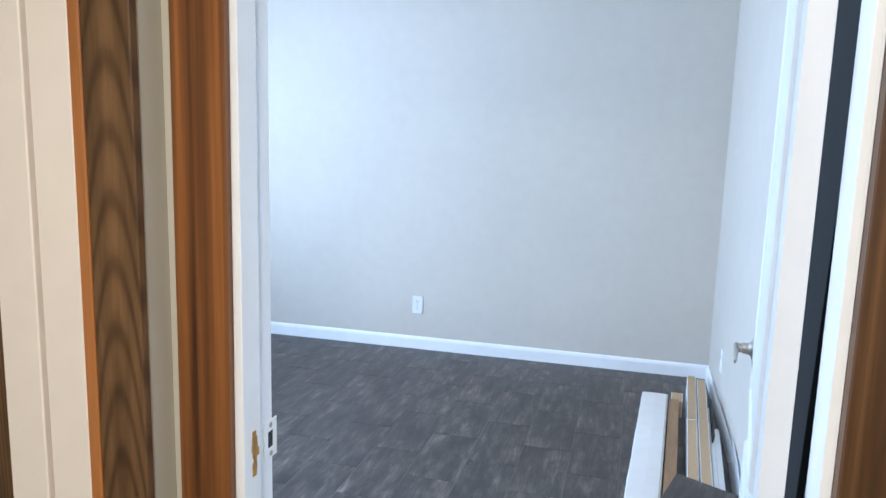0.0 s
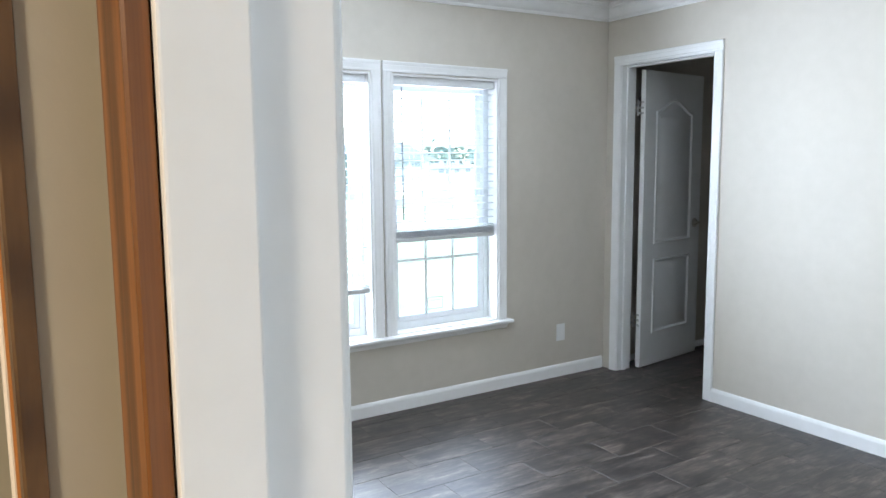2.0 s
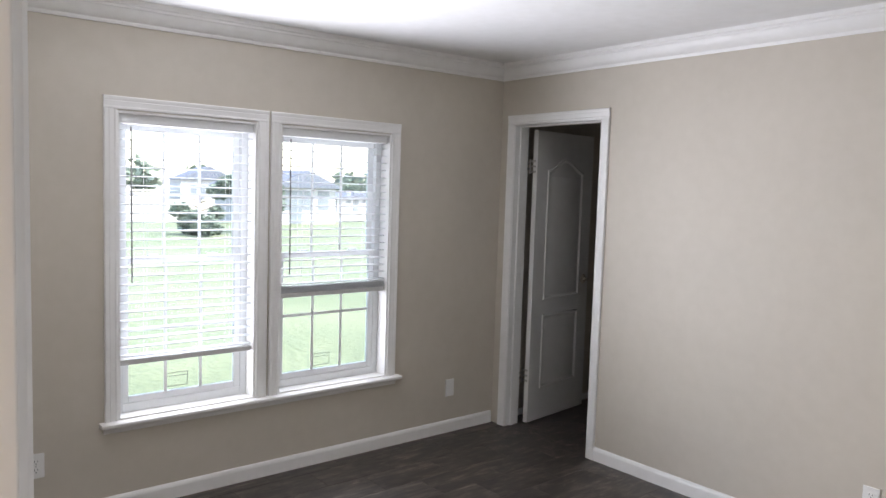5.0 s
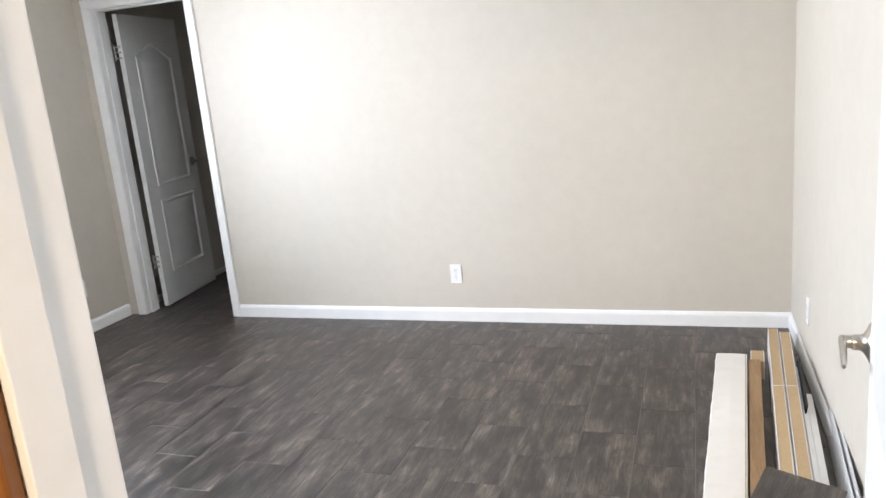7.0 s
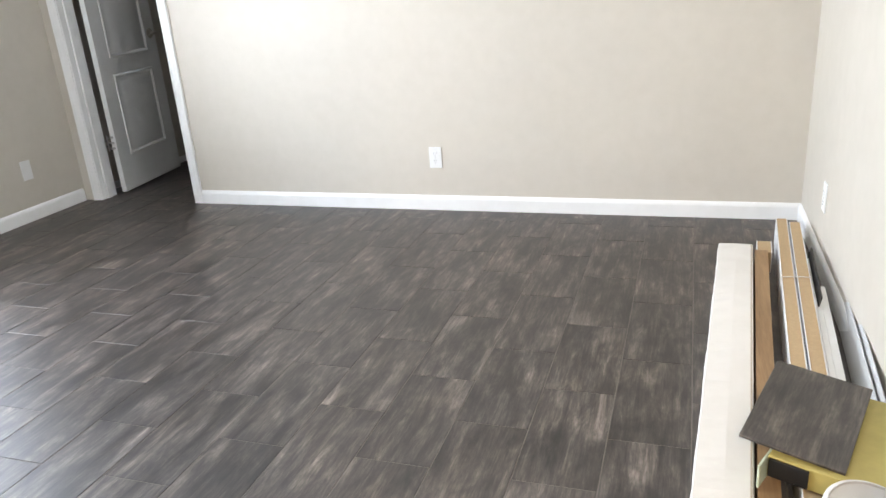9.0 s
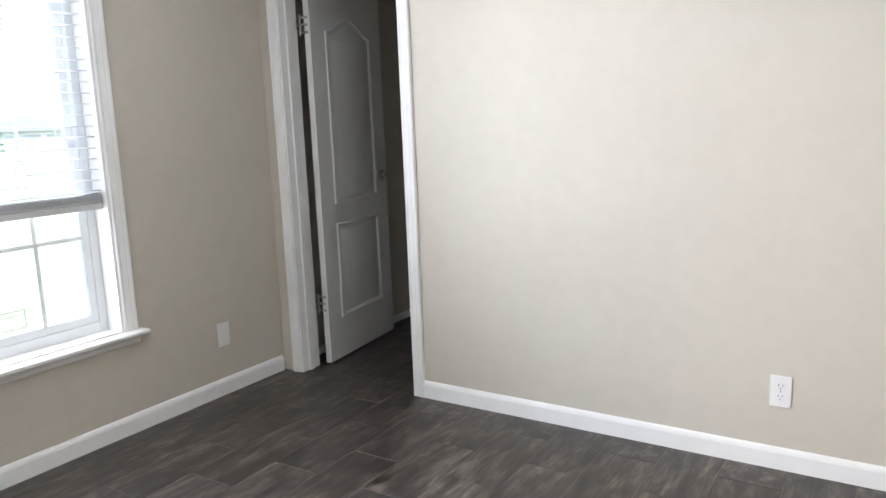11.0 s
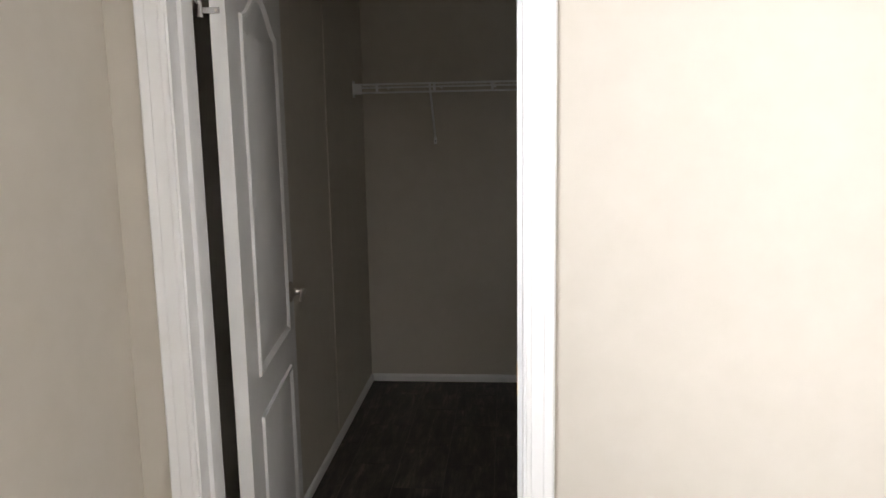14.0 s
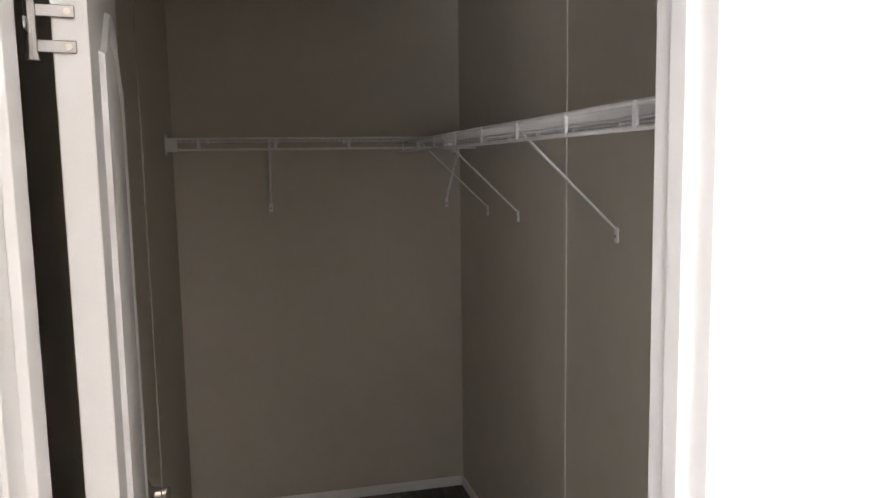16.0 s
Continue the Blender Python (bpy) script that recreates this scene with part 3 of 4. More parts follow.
# ---- small fittings ----
def outlet(place, rz, name="wall_outlet", kind="outlet"):
    e = thing(name, "white duplex wall outlet with its cover plate" if kind == "outlet" else "white blank wall plate", "outlet", place, rz)
    bm = B()
    slab(bm, -0.035, 0.035, -0.006, 0, -0.057, 0.057, 0.0025)
    part("cover_plate", bm, PLATE, e)
    if kind == "outlet":
        for z in (-0.020, 0.020):
            f = part("socket", lathe(B(), [(0.0165, 0), (0.0165, 0.0016), (0.0155, 0.002)], 24, Matrix.Translation((0, -0.006, z)) @ Matrix.Rotation(radians(90), 4, "X")), PLATE, e)
            for a in ((-0.0075, -0.0055, 0.000, 0.009), (0.0055, 0.0075, 0.001, 0.008), (-0.002, 0.002, -0.010, -0.006)):
                bm = B()
                box(bm, a[0], a[1], -0.0084, -0.0078, z + a[2], z + a[3])
                part("slot", bm, SLOT, f)
        part("screw", lathe(B(), [(0.003, 0), (0.002, 0.001)], 12, Matrix.Translation((0, -0.006, 0)) @ Matrix.Rotation(radians(90), 4, "X")), STEEL, e)


# ---- closet ----
def wire_shelf(name, label, place, rz, length, depth=0.275, braces=(), ends=()):
    """Runs along local x with its back at y = 0 and its front at -depth."""
    e = thing(name, label, "wire shelf", place, rz, "closet shelves")
    for nm, y, z in (("front_rail", -depth, 0.022), ("lip_rail", -depth, -0.022), ("back_rail", -0.012, 0.018), ("middle_rail", -depth * 0.5, 0.014)):
        part(nm, rod(B(), (0, y, z), (length, y, z), 0.0052 if "front" in nm or "lip" in nm else 0.003, 8), WIRE, e, "", True)
    me = None
    n = int(length / 0.0254)
    for i in range(n):
        x = 0.014 + i * 0.0254
        if me is None:
            ob = part("deck_wire", rod(B(), (0, -depth - 0.001, 0.024), (0, -0.008, 0.0235), 0.0016, 5), WIRE, e)
            me = ob.data
        else:
            ob = new("deck_wire", me)
            ob.parent = e
        ob.location = (x, 0, 0)
    x = 0.13
    while x < length - 0.03:
        bm = B()
        slab(bm, x - 0.007, x + 0.007, -depth - 0.006, -depth + 0.001, -0.024, 0.026, 0.001, 1)
        part("lip_tie", bm, WIRE, e)
        x += 0.305
    for x in braces:
        bm = B()
        t = B()
        d = Vector((0, -0.006, -0.262)) - Vector((0, -depth + 0.004, 0.016))
        slab(t, -0.006, 0.006, -0.0022, 0.0022, 0, d.length, 0.001, 1)
        merge(bm, t, Matrix.Translation((x, -depth + 0.004, 0.016)) @ d.to_track_quat("Z", "Y").to_matrix().to_4x4() @ Matrix.Rotation(radians(0), 4, "Z"))
        b = part("brace", bm, WIRE, e)
        bm = B()
        slab(bm, x - 0.009, x + 0.009, -0.006, 0.0, -0.300, -0.258, 0.002, 1)
        foot = part("brace_foot", bm, WIRE, b)
        part("screw", rod(B(), (x, -0.006, -0.282), (x, -0.0085, -0.282), 0.004, 10), STEEL, b)
    for x in ends:
        bm = B()
        slab(bm, min(x, x + (0.045 if x < 0.5 else -0.045)), max(x, x + (0.045 if x < 0.5 else -0.045)), -depth - 0.008, -depth + 0.006, -0.030, 0.026, 0.003)
        slab(bm, x - 0.003, x + 0.003, -depth - 0.012, -depth + 0.03, -0.045, 0.042, 0.001, 1)
        part("end_bracket", bm, WIRE, e, "white plastic end bracket")
    for i in range(int(length / 0.3)):
        bm = B()
        slab(bm, 0.15 + i * 0.3 - 0.006, 0.15 + i * 0.3 + 0.006, -0.018, 0.0, 0.008, 0.026, 0.002, 1)
        part("wall_clip", bm, WIRE, e)
    return e


# ---- loose things by the east wall ----
def board(name, label, cat, x0, x1, ya, yb, z0, z1, mat, edge=None, lean=0.0, group=""):
    """A board along the wall, slightly askew: its x is given where y = 0."""
    e = thing(name, label, cat, (0, 0, 0), 0, group)
    bm = B()
    slab(bm, x0, x1, ya, yb, z0, z1, 0.002)
    for v in bm.verts:
        v.co.x += 0.06 * v.co.y + lean * (v.co.z - z0)
    part("core", bm, mat, e)
    if edge is not None:
        for a in ((x0 - 0.003, x0 - 0.0002), (x1 + 0.0002, x1 + 0.003)):
            bm = B()
            box(bm, a[0], a[1], ya, yb, z0, z1 + 0.001)
            for v in bm.verts:
                v.co.x += 0.06 * v.co.y + lean * (v.co.z - z0)
            part("painted_face", bm, edge, e)
    return e


def build_stack():
    # long white carton with soft, uneven edges
    e = thing("long_carton", "long narrow white cardboard carton lying on the floor", "carton")
    bm = B()
    rows = []
    rnd = random.Random(3)
    N = 60
    for i in range(N + 1):
        y = -3.02 + i * (2.37 / N)
        o = 0.06 * y - 0.015
        j = rnd.uniform(-0.0018, 0.0018)
        prof = [(3.002 + j, 0), (3.002 + j, 0.094), (3.006, 0.101 + j), (3.07, 0.103 + rnd.uniform(-0.001, 0.001)), (3.128, 0.101), (3.132, 0.094), (3.132, 0)]
        rows.append([bm.verts.new((x + o, y, z)) for x, z in prof])
    for a, b in zip(rows, rows[1:]):
        for k in range(len(a) - 1):
            bm.faces.new((a[k], a[k + 1], b[k + 1], b[k]))
        bm.faces.new((a[-1], a[0], b[0], b[-1]))
    bm.faces.new(rows[0])
    bm.faces.new(rows[-1])
    part("carton_body", bm, CARTON, e)
    bm = B()
    rows = []
    for i in range(31):
        y = -3.02 + i * (2.37 / 30)
        rows.append([bm.verts.new((3.1085 + 0.06 * y, y, 0.1022)), bm.verts.new((3.1115 + 0.06 * y, y, 0.1020))])
    for a, b in zip(rows, rows[1:]):
        bm.faces.new((a[0], a[1], b[1], b[0]))
    part("carton_seam", bm, plain("carton_seam_brown", (0.45, 0.36, 0.26), 0.8), e)
    board("oak_board", "brown wood-grained board standing on edge beside the carton", "board", 3.123, 3.171, -3.0, -0.70, 0, 0.098, BOARDWOOD)
    board("short_board", "short pale end of a board behind the carton", "board", 3.135, 3.185, -0.69, -0.56, 0, 0.085, MDF, TRIM)
    board("trim_board", "fibreboard trim bundle with white painted faces", "trim board", 3.212, 3.250, -2.66, -0.33, 0, 0.110, MDF, TRIM, 0.0, "trim boards")
    board("trim_board", "fibreboard trim bundle with white painted faces", "trim board", 3.262, 3.300, -2.63, -0.38, 0, 0.112, MDF, TRIM, 0.0, "trim boards")
    board("white_moulding", "white painted moulding length lying in the stack", "moulding", 3.310, 3.327, -2.62, -0.75, 0, 0.090, TRIM, None, 0.0, "mouldings")
    board("white_moulding", "white painted moulding length lying in the stack", "moulding", 3.3285, 3.352, -2.60, -1.0, 0, 0.082, TRIM, None, 0.0, "mouldings")
    board("black_strip", "thin black edging strip leaning by the wall", "edging strip", 3.3135, 3.3185, -1.20, -0.72, 0.091, 0.125, BLACK, None, 0.2)
    for x, zt in ((3.388, 0.115), (3.398, 0.135)):
        board("edging_strip", "thin grey-white edging strip leaning on the wall", "edging strip", x, x + 0.003, -2.2, -0.9, 0.0, zt, RAIL, None, 0.12, "edging strips")
    # plastic strap round the trim bundle
    bm = B()
    y = -1.02
    o = 0.06 * y
    pts = [(3.208, 0.0), (3.206, 0.118), (3.23, 0.1185), (3.28, 0.119), (3.306, 0.116), (3.3055, 0.0)]
    for a, b in zip(pts, pts[1:]):
        rod(bm, (a[0] + o, y + (a[0] - 3.2) * 0.1, a[1]), (b[0] + o, y + (b[0] - 3.2) * 0.1, b[1]), 0.0016, 5)
    tagged(obj("bundle_strap", bm, CARTON), "clear plastic strap tied round the trim boards", "strap")
    # yellow box with a cut tile lying on it
    e = thing("yellow_box", "small yellow cardboard box resting on the boards", "box", (3.18, -2.07, 0.114), -24)
    bm = B()
    slab(bm, -0.115, 0.125, -0.16, 0.20, 0, 0.052, 0.003)
    part("box_body", bm, YELLOW, e)
    bm = B()
    slab(bm, -0.121, -0.1155, -0.205, 0.14, -0.008, 0.05, 0.001, 1)
    part("side_flap", bm, GREENISH, e, "pale green side flap")
    # the box is solid: a black slab gives the shade inside its open end
    bm = B()
    slab(bm, -0.112, -0.030, -0.166, -0.155, 0.003, 0.047, 0.001)
    part("end_shade", bm, BLACK, e, "black slab painted as the shade inside the box's open end")
    t = tagged(new("cut_tile"), "cut piece of brown wood-look floor tile on the box", "tile")
    t.matrix_world = pose(3.104, -2.02, 0.188, 4, 6, -18)
    bm = B()
    slab(bm, -0.108, 0.108, -0.168, 0.168, 0, 0.008, 0.0015, 1)
    part("tile_body", bm, TILE, t)
    # pail
    e = thing("plastic_pail", "white plastic pail with a closed lid and wire handle", "pail", (3.125, -2.575, 0.113))
    e.matrix_world = pose(3.106, -2.475, 0.131, 12, 11, 0)
    part("pail_body", lathe(B(), [(0.066, 0), (0.069, 0.003), (0.077, 0.13), (0.078, 0.135), (0.081, 0.137), (0.081, 0.147), (0.078, 0.150), (0.079, 0.168)], 48), PLATE, e, "", True)
    part("lid", lathe(B(), [(0.083, 0.160), (0.085, 0.163), (0.085, 0.172), (0.082, 0.176), (0.078, 0.177), (0.076, 0.173), (0.068, 0.172), (0.02, 0.1722)], 48), PLATE, e, "white snap-on lid", True)
    bm = B()
    prev = None
    for i in range(25):
        a = math.pi * i / 24
        p = (0.083 * math.cos(a), -0.083 * math.sin(a) - 0.008, 0.142 - 0.075 * math.sin(a))
        if prev:
            rod(bm, prev, p, 0.0016, 6)
        prev = p
    part("wire_handle", bm, WIRE, e)
    for s in (-1, 1):
        part("handle_ear", rod(B(), (s * 0.078, -0.006, 0.142), (s * 0.088, -0.006, 0.142), 0.008, 14), PLATE, e)


# ---- hall side of the entry ----
def upright(name, label, x0, x1, y0, y1, mat, cat="board", group="", wavy=0.0):
    e = thing(name, label, cat, (x0, y0, 0), 0, group)
    bm = B()
    n = 24
    rows = []
    for i in range(n + 1):
        z = 2.3 * i / n
        j = wavy * (noise.noise((x0 * 9, 0.3, z * 2.3)))
        rows.append([bm.verts.new(p) for p in ((0 + j, 0.002, z), (0.002 + j, 0, z), (x1 - x0 - 0.002 + j, 0, z), (x1 - x0 + j, 0.002, z), (x1 - x0 + j, y1 - y0, z), (0 + j, y1 - y0, z))])
    for a, b in zip(rows, rows[1:]):
        for k in range(6):
            bm.faces.new((a[k], a[(k + 1) % 6], b[(k + 1) % 6], b[k]))
    bm.faces.new(rows[0])
    bm.faces.new(rows[-1])
    part("board_face", bm, mat, e)
    return e


def build_gap_darkener():
    # made-up panel, there only to darken the view through the door's hinge gap
    e = thing("gap_darkener", "tall dark panel added behind the open door to blacken its hinge gap", "panel", (3.255, -2.62, 0), 0)
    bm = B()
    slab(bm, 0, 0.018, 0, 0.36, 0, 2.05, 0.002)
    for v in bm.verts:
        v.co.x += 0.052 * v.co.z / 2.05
    part("panel_board", bm, plain("gap_black", (0.009, 0.010, 0.010), 0.95), e)


def build_hall():
    yh = YD - TD
    upright("wood_casing", "reddish brown stained wood board beside the bedroom door", 2.212, 2.296, yh - 0.014, yh, STAINED, "board", "hall boards", 0.003)
    upright("wood_casing", "dark brown stained wood board with wavy grain", 2.122, 2.198, -3.608, -3.5935, WALNUT, "board", "hall boards", 0.002)
    upright("edge_board", "orange pine edge strip beside the dark board", 2.103, 2.1215, -3.610, -3.5935, ORANGE, "board", "hall boards")
    e = upright("cream_casing", "cream painted door casing in the hall", 1.963, 2.029, -3.612, -3.5935, CREAM, "casing")
    upright("cream_casing", "cream painted door casing in the hall", 2.035, 2.1025, -3.608, -3.5935, CREAM, "casing")
    upright("wood_casing", "dark brown stained wood board with wavy grain", 1.75, 1.962, -3.608, -3.5935, WALNUT, "board", "hall boards")
    upright("wood_casing", "dark brown stained wood board beside the bedroom door", 3.094, 3.36, yh - 0.022, yh, DARKWOOD, "board", "hall boards")
    # flush lamp of the hall
    e = thing("ceiling_light", "round flush ceiling lamp with a frosted shade", "ceiling light", (2.85, -5.0, ZC - DROP))
    part("base", lathe(B(), [(0.16, -0.03), (0.165, -0.02), (0.165, 0)], 36), NICKEL, e, "", True)
    part("shade", lathe(B(), [(0.02, -0.105), (0.08, -0.098), (0.125, -0.075), (0.15, -0.04), (0.152, -0.03)], 36), PLATE, e, "frosted glass shade", True)


# ---- outside ----
def build_outside():
    m, nt, b = material("lawn_grass")
    n1, n2 = noise_tex(nt, 0.35, 5), noise_tex(nt, 9, 6)
    c = ramp(nt, n1, [(0.3, (0.105, 0.14, 0.085)), (0.7, (0.165, 0.195, 0.13))])
    c2 = ramp(nt, n2, [(0.3, (0.75, 0.78, 0.7)), (0.7, (1.15, 1.12, 1.0))])
    nt.links.new(mix(nt, c, c2, 1.0, "MULTIPLY"), b.inputs["Base Color"])
    b.inputs["Roughness"].default_value = 0.9
    bump(nt, b, n2, 0.8, 0.05)
    bm = B()
    bmesh.ops.create_grid(bm, x_segments=40, y_segments=40, size=1500)
    for v in bm.verts:
        v.co.z = -0.82
    tagged(obj("ground", bm, m), "mown green lawn reaching to the horizon", "ground", kind="structure")
    bm = B()
    slab(bm, -900, -43, -700, 700, -0.86, -0.812, 0.004, 1)
    tagged(obj("ground_field", bm, plain("pale_dry_grass", (0.27, 0.26, 0.21), 0.95, 0, 0.2, 0.4)), "pale dry field beyond the mown lawn", "ground", kind="structure")
    conc = plain("pale_concrete", (0.45, 0.44, 0.41), 0.9, 0, 0.15, 6)
    bm = B()
    slab(bm, -4.85, -1.35, -9, 9, -0.86, -0.78, 0.01)
    tagged(obj("pavement", bm, conc), "pale concrete walk beside the house", "pavement", kind="structure")
    bm = B()
    slab(bm, -118, -108, -320, 320, -0.85, -0.79, 0.02)
    tagged(obj("road", bm, plain("pale_gravel", (0.52, 0.50, 0.46), 0.95, 0, 0.2, 2)), "pale gravel road beyond the lawn", "road", kind="structure")
    white = plain("white_fence_paint", (0.75, 0.75, 0.73), 0.6)
    e = thing("fence", "white rail fence along the road", "fence", (-104, 0, -0.82))
    post = None
    for k in range(41):
        if post is None:
            bm = B()
            slab(bm, -0.08, 0.08, -0.08, 0.08, 0, 1.35, 0.02, 1)
            o = part("post", bm, white, e)
            post = o.data
        else:
            o = new("post", post)
            o.parent = e
        o.location = (0, -60 + k * 5, 0)
    for z in (0.55, 1.15):
        bm = B()
        slab(bm, 0.085, 0.14, -60, 140, z - 0.08, z + 0.08, 0.01, 1)
        part("rail", bm, white, e)
    bark = plain("bark", (0.10, 0.075, 0.05), 0.9, 0, 0.4, 12)

    def leafy(name, col):
        m, nt, b = material(name)
        g = nt.nodes.new("ShaderNodeNewGeometry")
        c = ramp(nt, g.outputs["Random Per Island"], [(0.0, tuple(v * 0.6 for v in col)), (1.0, tuple(v * 1.35 for v in col))])
        nt.links.new(c, b.inputs["Base Color"])
        b.inputs["Roughness"].default_value = 0.7
        return m
    LEAF, FIR = leafy("broad_leaf", (0.105, 0.145, 0.115)), leafy("fir_needles", (0.10, 0.13, 0.12))

    def crown(rnd, shape, count, size):
        vs, fs = [], []
        for _ in range(count):
            c = Vector(shape(rnd))
            ax = Vector((rnd.gauss(0, 1), rnd.gauss(0, 1), rnd.gauss(0, 1))).normalized()
            q = ax.to_track_quat("Z", "Y")
            s = size * rnd.uniform(0.6, 1.4)
            i = len(vs)
            vs += [c + q @ Vector((a * s, b * s, h * s)) for a, b, h in ((-1, 0, 0), (0, -0.5, 0.15), (1, 0, 0), (0, 0.5, 0.15))]
            fs.append((i, i + 1, i + 2, i + 3))
        me = bpy.data.meshes.new("crown")
        me.from_pydata(vs, [], fs)
        return me

    def tree(name, label, x, y, h, r, fir, seed, count=1500, low=0.4):
        rnd = random.Random(seed)
        e = thing(name, label, "tree", (x, y, -0.84))
        bm = B()
        rod(bm, (0, 0, 0), (0.1, 0, h * 0.8), 0.035 * h, 9, 0.006 * h)
        for k in range(7):
            z = h * rnd.uniform(0.3, 0.7)
            a = rnd.uniform(0, 6.3)
            rod(bm, (0, 0, z), (r * 0.6 * math.cos(a), r * 0.6 * math.sin(a), z + h * 0.12), 0.011 * h, 6, 0.003 * h)
        part("trunk", bm, bark, e)
        lumps = [(rnd.uniform(0, 6.3), rnd.uniform(0.2, 0.8), rnd.uniform(low, low + 0.45), rnd.uniform(0.3, 0.55)) for _ in range(9)]

        def spot(g):
            if fir:
                t = g.random() ** 1.5
                rr = r * (1 - t) * math.sqrt(g.uniform(0.25, 1)) * (0.85 + 0.3 * g.random())
                a = g.uniform(0, 6.283)
                return (rr * math.cos(a), rr * math.sin(a), h * (0.04 + 0.96 * t))
            a, d, z, s = lumps[g.randrange(9)]
            p = Vector((g.gauss(0, 1), g.gauss(0, 1), g.gauss(0, 1))).normalized() * (s * r * g.random() ** 0.4)
            return (d * r * math.cos(a) + p.x, d * r * math.sin(a) + p.y, z * h + p.z * 0.8)
        ob = new("crown", crown(rnd, spot, count, 0.05 * h))
        ob.data.materials.append(FIR if fir else LEAF)
        ob.parent = e
        return e
    tree("lawn_bush", "dense dark green rounded bush on the lawn", -30.3, 9.4, 2.3, 1.15, False, 5, 3500, 0.12)
    tree("yard_tree", "dark green leafy tree near the neighbouring house", -30.8, 13.0, 3.3, 1.25, False, 2, 2600, 0.22)
    tree("yard_tree", "small leafy tree on the lawn", -40.0, 15.3, 3.4, 1.3, False, 3, 1500)
    # far belt of trees
    rnd = random.Random(9)
    bm = None
    vs, fs = [], []
    for k in range(90):
        x, y = -170 + rnd.uniform(-12, 12), -160 + k * 4 + rnd.uniform(-2, 2)
        hh = rnd.uniform(4, 9)
        for _ in range(70):
            p = Vector((rnd.gauss(0, 1), rnd.gauss(0, 1), rnd.gauss(0, 1))).normalized() * rnd.random() ** 0.4
            c = Vector((x + p.x * 3, y + p.y * 3.4, -0.8 + hh * 0.5 + p.z * hh * 0.5))
            q = Vector((rnd.gauss(0, 1), rnd.gauss(0, 1), rnd.gauss(0, 1))).to_track_quat("Z", "Y")
            i = len(vs)
            vs += [c + q @ Vector((a, b, 0)) for a, b in ((-1, 0), (0, -0.7), (1, 0), (0, 0.7))]
            fs.append((i, i + 1, i + 2, i + 3))
    me = bpy.data.meshes.new("far_trees")
    me.from_pydata(vs, [], fs)
    me.materials.append(LEAF)
    tagged(new("far_trees", me), "far belt of trees on the horizon", "trees", kind="stuff")
    # houses across the lawn
    roofm = plain("dark_shingle", (0.12, 0.14, 0.18), 0.9, 0, 0.3, 3)
    side = plain("pale_siding", (0.36, 0.37, 0.38), 0.7, 0, 0.1, 2)
    dark = plain("grey_window", (0.15, 0.18, 0.21), 0.2)

    def house(label, x, y, w, d, h, rise, rz):
        e = thing("house", label, "house", (x, y, -0.82), rz)
        bm = B()
        box(bm, -d / 2, d / 2, -w / 2, w / 2, 0, h)
        part("wall", bm, side, e)
        bm = B()
        o = 0.4
        sweep(bm, [(-w / 2 - o, 0), (w / 2 + o, 0), (0, rise)], (-d / 2 - o, 0, h), (d / 2 + o, 0, h), (0, 1, 0), UP)
        part("roof", bm, roofm, e)
        for yy in (-w * 0.28, w * 0.05, w * 0.3):
            bm = B()
            slab(bm, d / 2, d / 2 + 0.05, yy - 0.45, yy + 0.45, 0.9, 2.1, 0.02, 1)
            part("window", bm, dark, e)
        bm = B()
        slab(bm, d / 2 + 0.001, d / 2 + 0.06, -w * 0.13 - 0.45, -w * 0.13 + 0.45, 0, 2.1, 0.02, 1)
        part("door", bm, dark, e)
    house("pale neighbouring house with a dark shingled roof", -42.0, 19.0, 5.0, 6.5, 2.3, 1.1, 8)
    house("pale house with a gabled roof far across the field", -105.0, 39.0, 8.0, 9, 2.8, 2.0, -10)
    house("low dark-roofed shed beyond the lawn", -62.0, 37.0, 9.0, 4.0, 1.3, 0.6, 25)


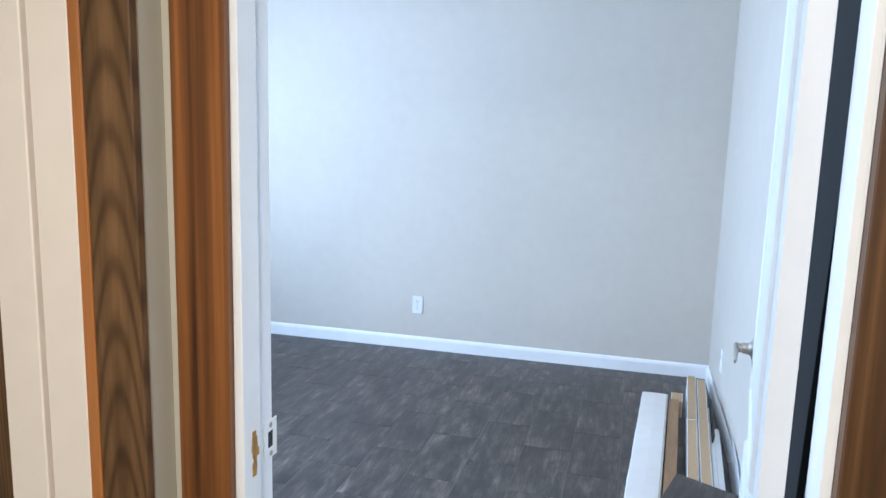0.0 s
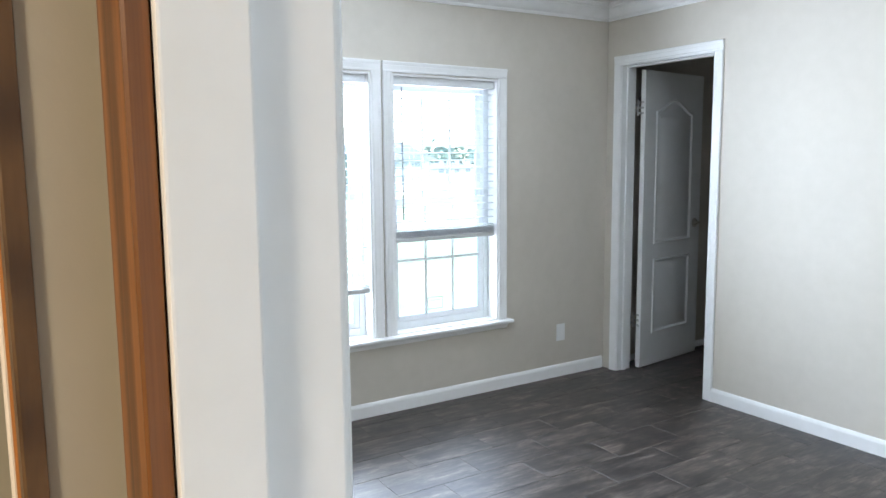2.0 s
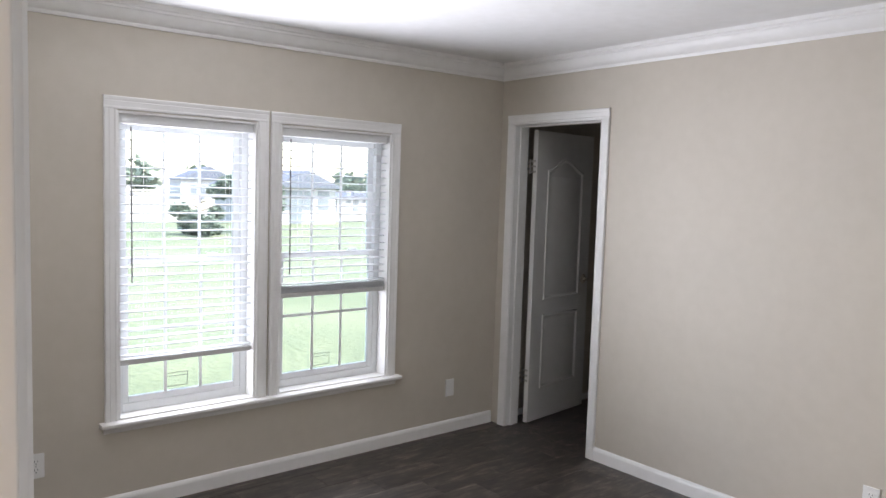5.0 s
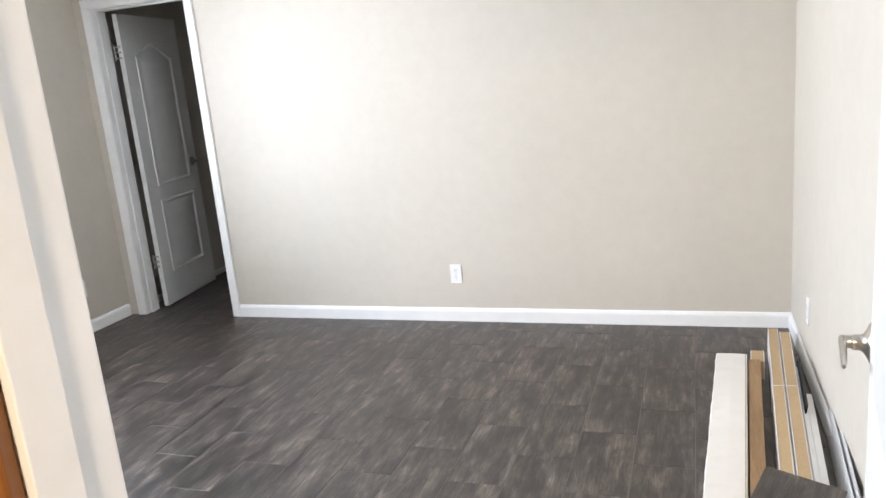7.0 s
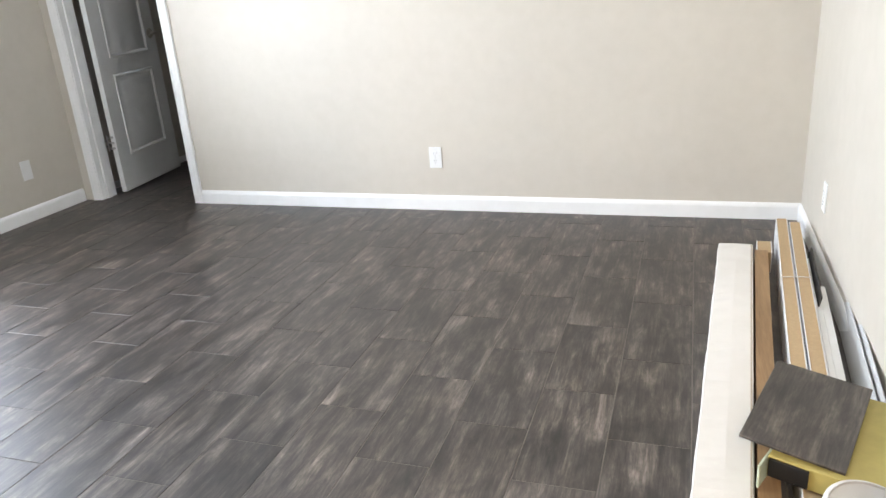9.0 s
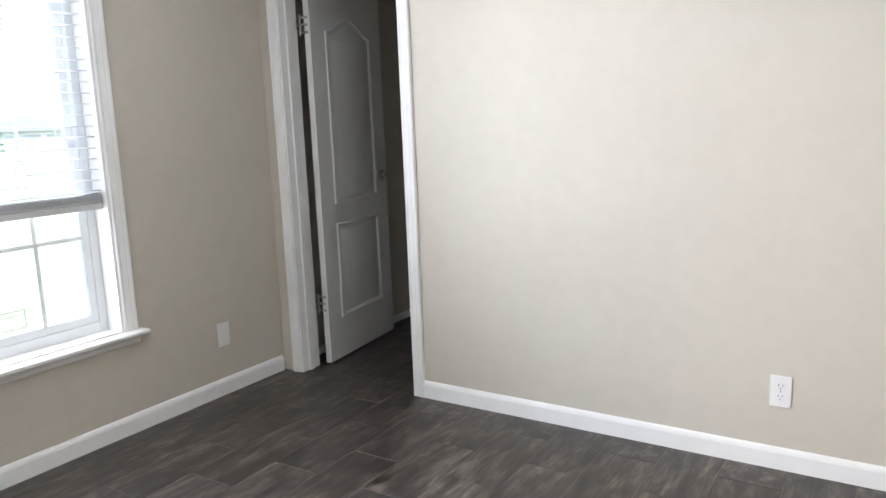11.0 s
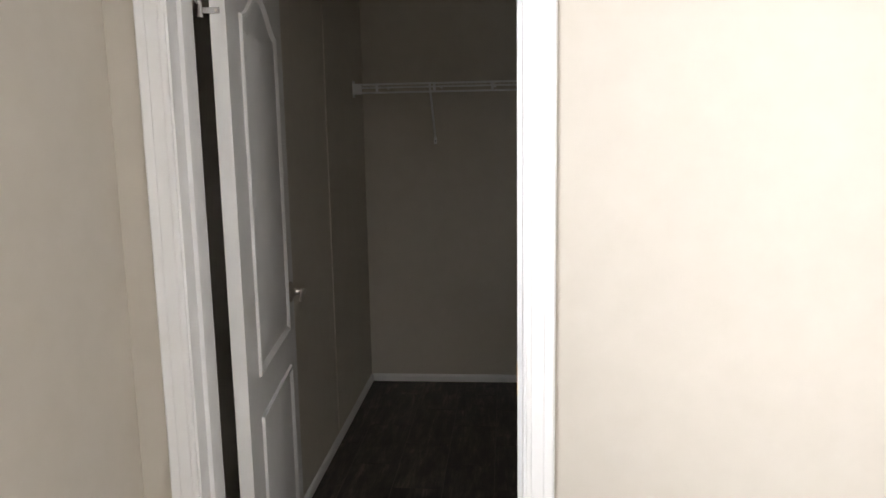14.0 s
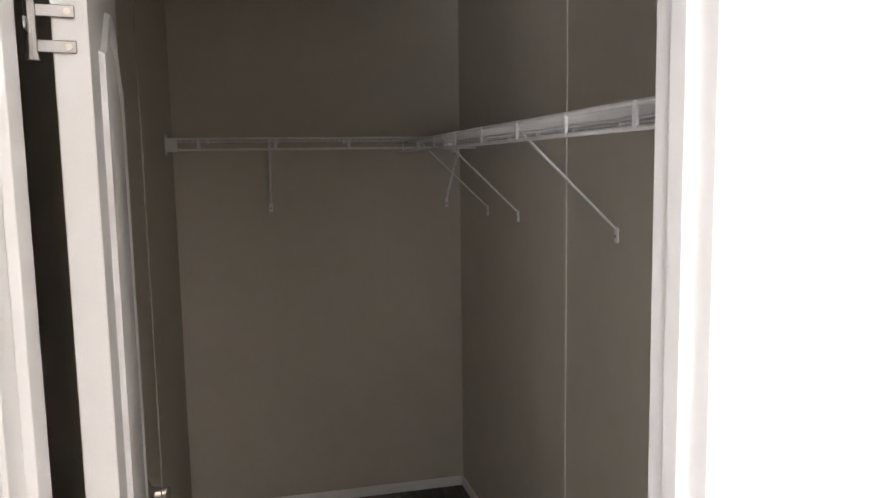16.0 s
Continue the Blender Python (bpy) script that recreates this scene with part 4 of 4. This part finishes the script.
# ---- floor ----
def build_floor():
    bm = B()
    box(bm, XW - 0.001, 4.5, -6.1, YB, -0.1, -0.0016)
    fl = tagged(obj("floor", bm, GROUT), "dark brown wood-look floor tiles in running bond", "floor", kind="structure")
    tx, ty, gap = 0.2145, 0.4445, 0.0030
    me = None
    for x0, x1, y0, y1 in ((XW, XC, YD, 0.0), (CX0, CX1, 0.0, TA), (XW, XK, TA, YB), (EX0, EX1, YD - TD, YD), (1.0, 4.4, -6.0, YD - TD)):
        i0, i1 = math.floor((x0 - 2.642) / tx), math.ceil((x1 - 2.642) / tx)
        for i in range(i0, i1):
            off = -2.388 + (ty / 2 if i % 2 else 0)
            j0, j1 = math.floor((y0 - off) / ty), math.ceil((y1 - off) / ty)
            for j in range(j0, j1):
                a, b = max(x0, 2.642 + i * tx), min(x1, 2.642 + (i + 1) * tx)
                c, d = max(y0, off + j * ty), min(y1, off + (j + 1) * ty)
                if b - a < 0.012 or d - c < 0.012:
                    continue
                if me is None:
                    bm = B()
                    box(bm, -tx / 2 + gap / 2, tx / 2 - gap / 2, -ty / 2 + gap / 2, ty / 2 - gap / 2, -0.006, 0.0)
                    bmesh.ops.bevel(bm, geom=[e for e in bm.edges if all(v.co.z > -0.001 for v in e.verts)], offset=0.0007, segments=1, affect="EDGES")
                    ob = obj("tile", bm, TILE)
                    me = ob.data
                else:
                    ob = new("tile", me)
                ob.parent = fl
                ob.location = ((a + b) / 2, (c + d) / 2, random.Random(i * 97 + j).uniform(-0.0004, 0.0))
                ob.scale = ((b - a) / tx, (d - c) / ty, 1)


build_walls()
build_trim()
build_doors()
build_window("window_1", *WINDOWS[0], "white single-hung window with grilles beside another window")
build_window("window_2", *WINDOWS[1], "white single-hung window with grilles next to the corner")
build_sill()
build_blind(*WINDOWS[0], 0.705, 0, "white slatted blind lowered almost to the sill")
build_blind(*WINDOWS[1], 0.975, 6, "white slatted blind raised to mid height")
outlet((1.53, YA, 0.292), 0)
outlet((XW, -0.395, 0.298), 90, "wall_plate", "blank")
outlet((XW, -2.83, 0.300), 90)
outlet((XC, -0.59, 0.286), -90)
wire_shelf("closet_shelf", "white wire shelf across the closet's back wall", (XW, YB, 1.706), 0, XK - XW - 0.002, 0.275, (0.41, 1.235), (0.004, 1.20))
wire_shelf("closet_shelf", "white wire shelf along the closet's side wall", (XK, YB, 1.693), -90, 2.45, 0.30, (0.45, 0.83, 1.62))
build_stack()
build_gap_darkener()
build_hall()
build_outside()
build_floor()
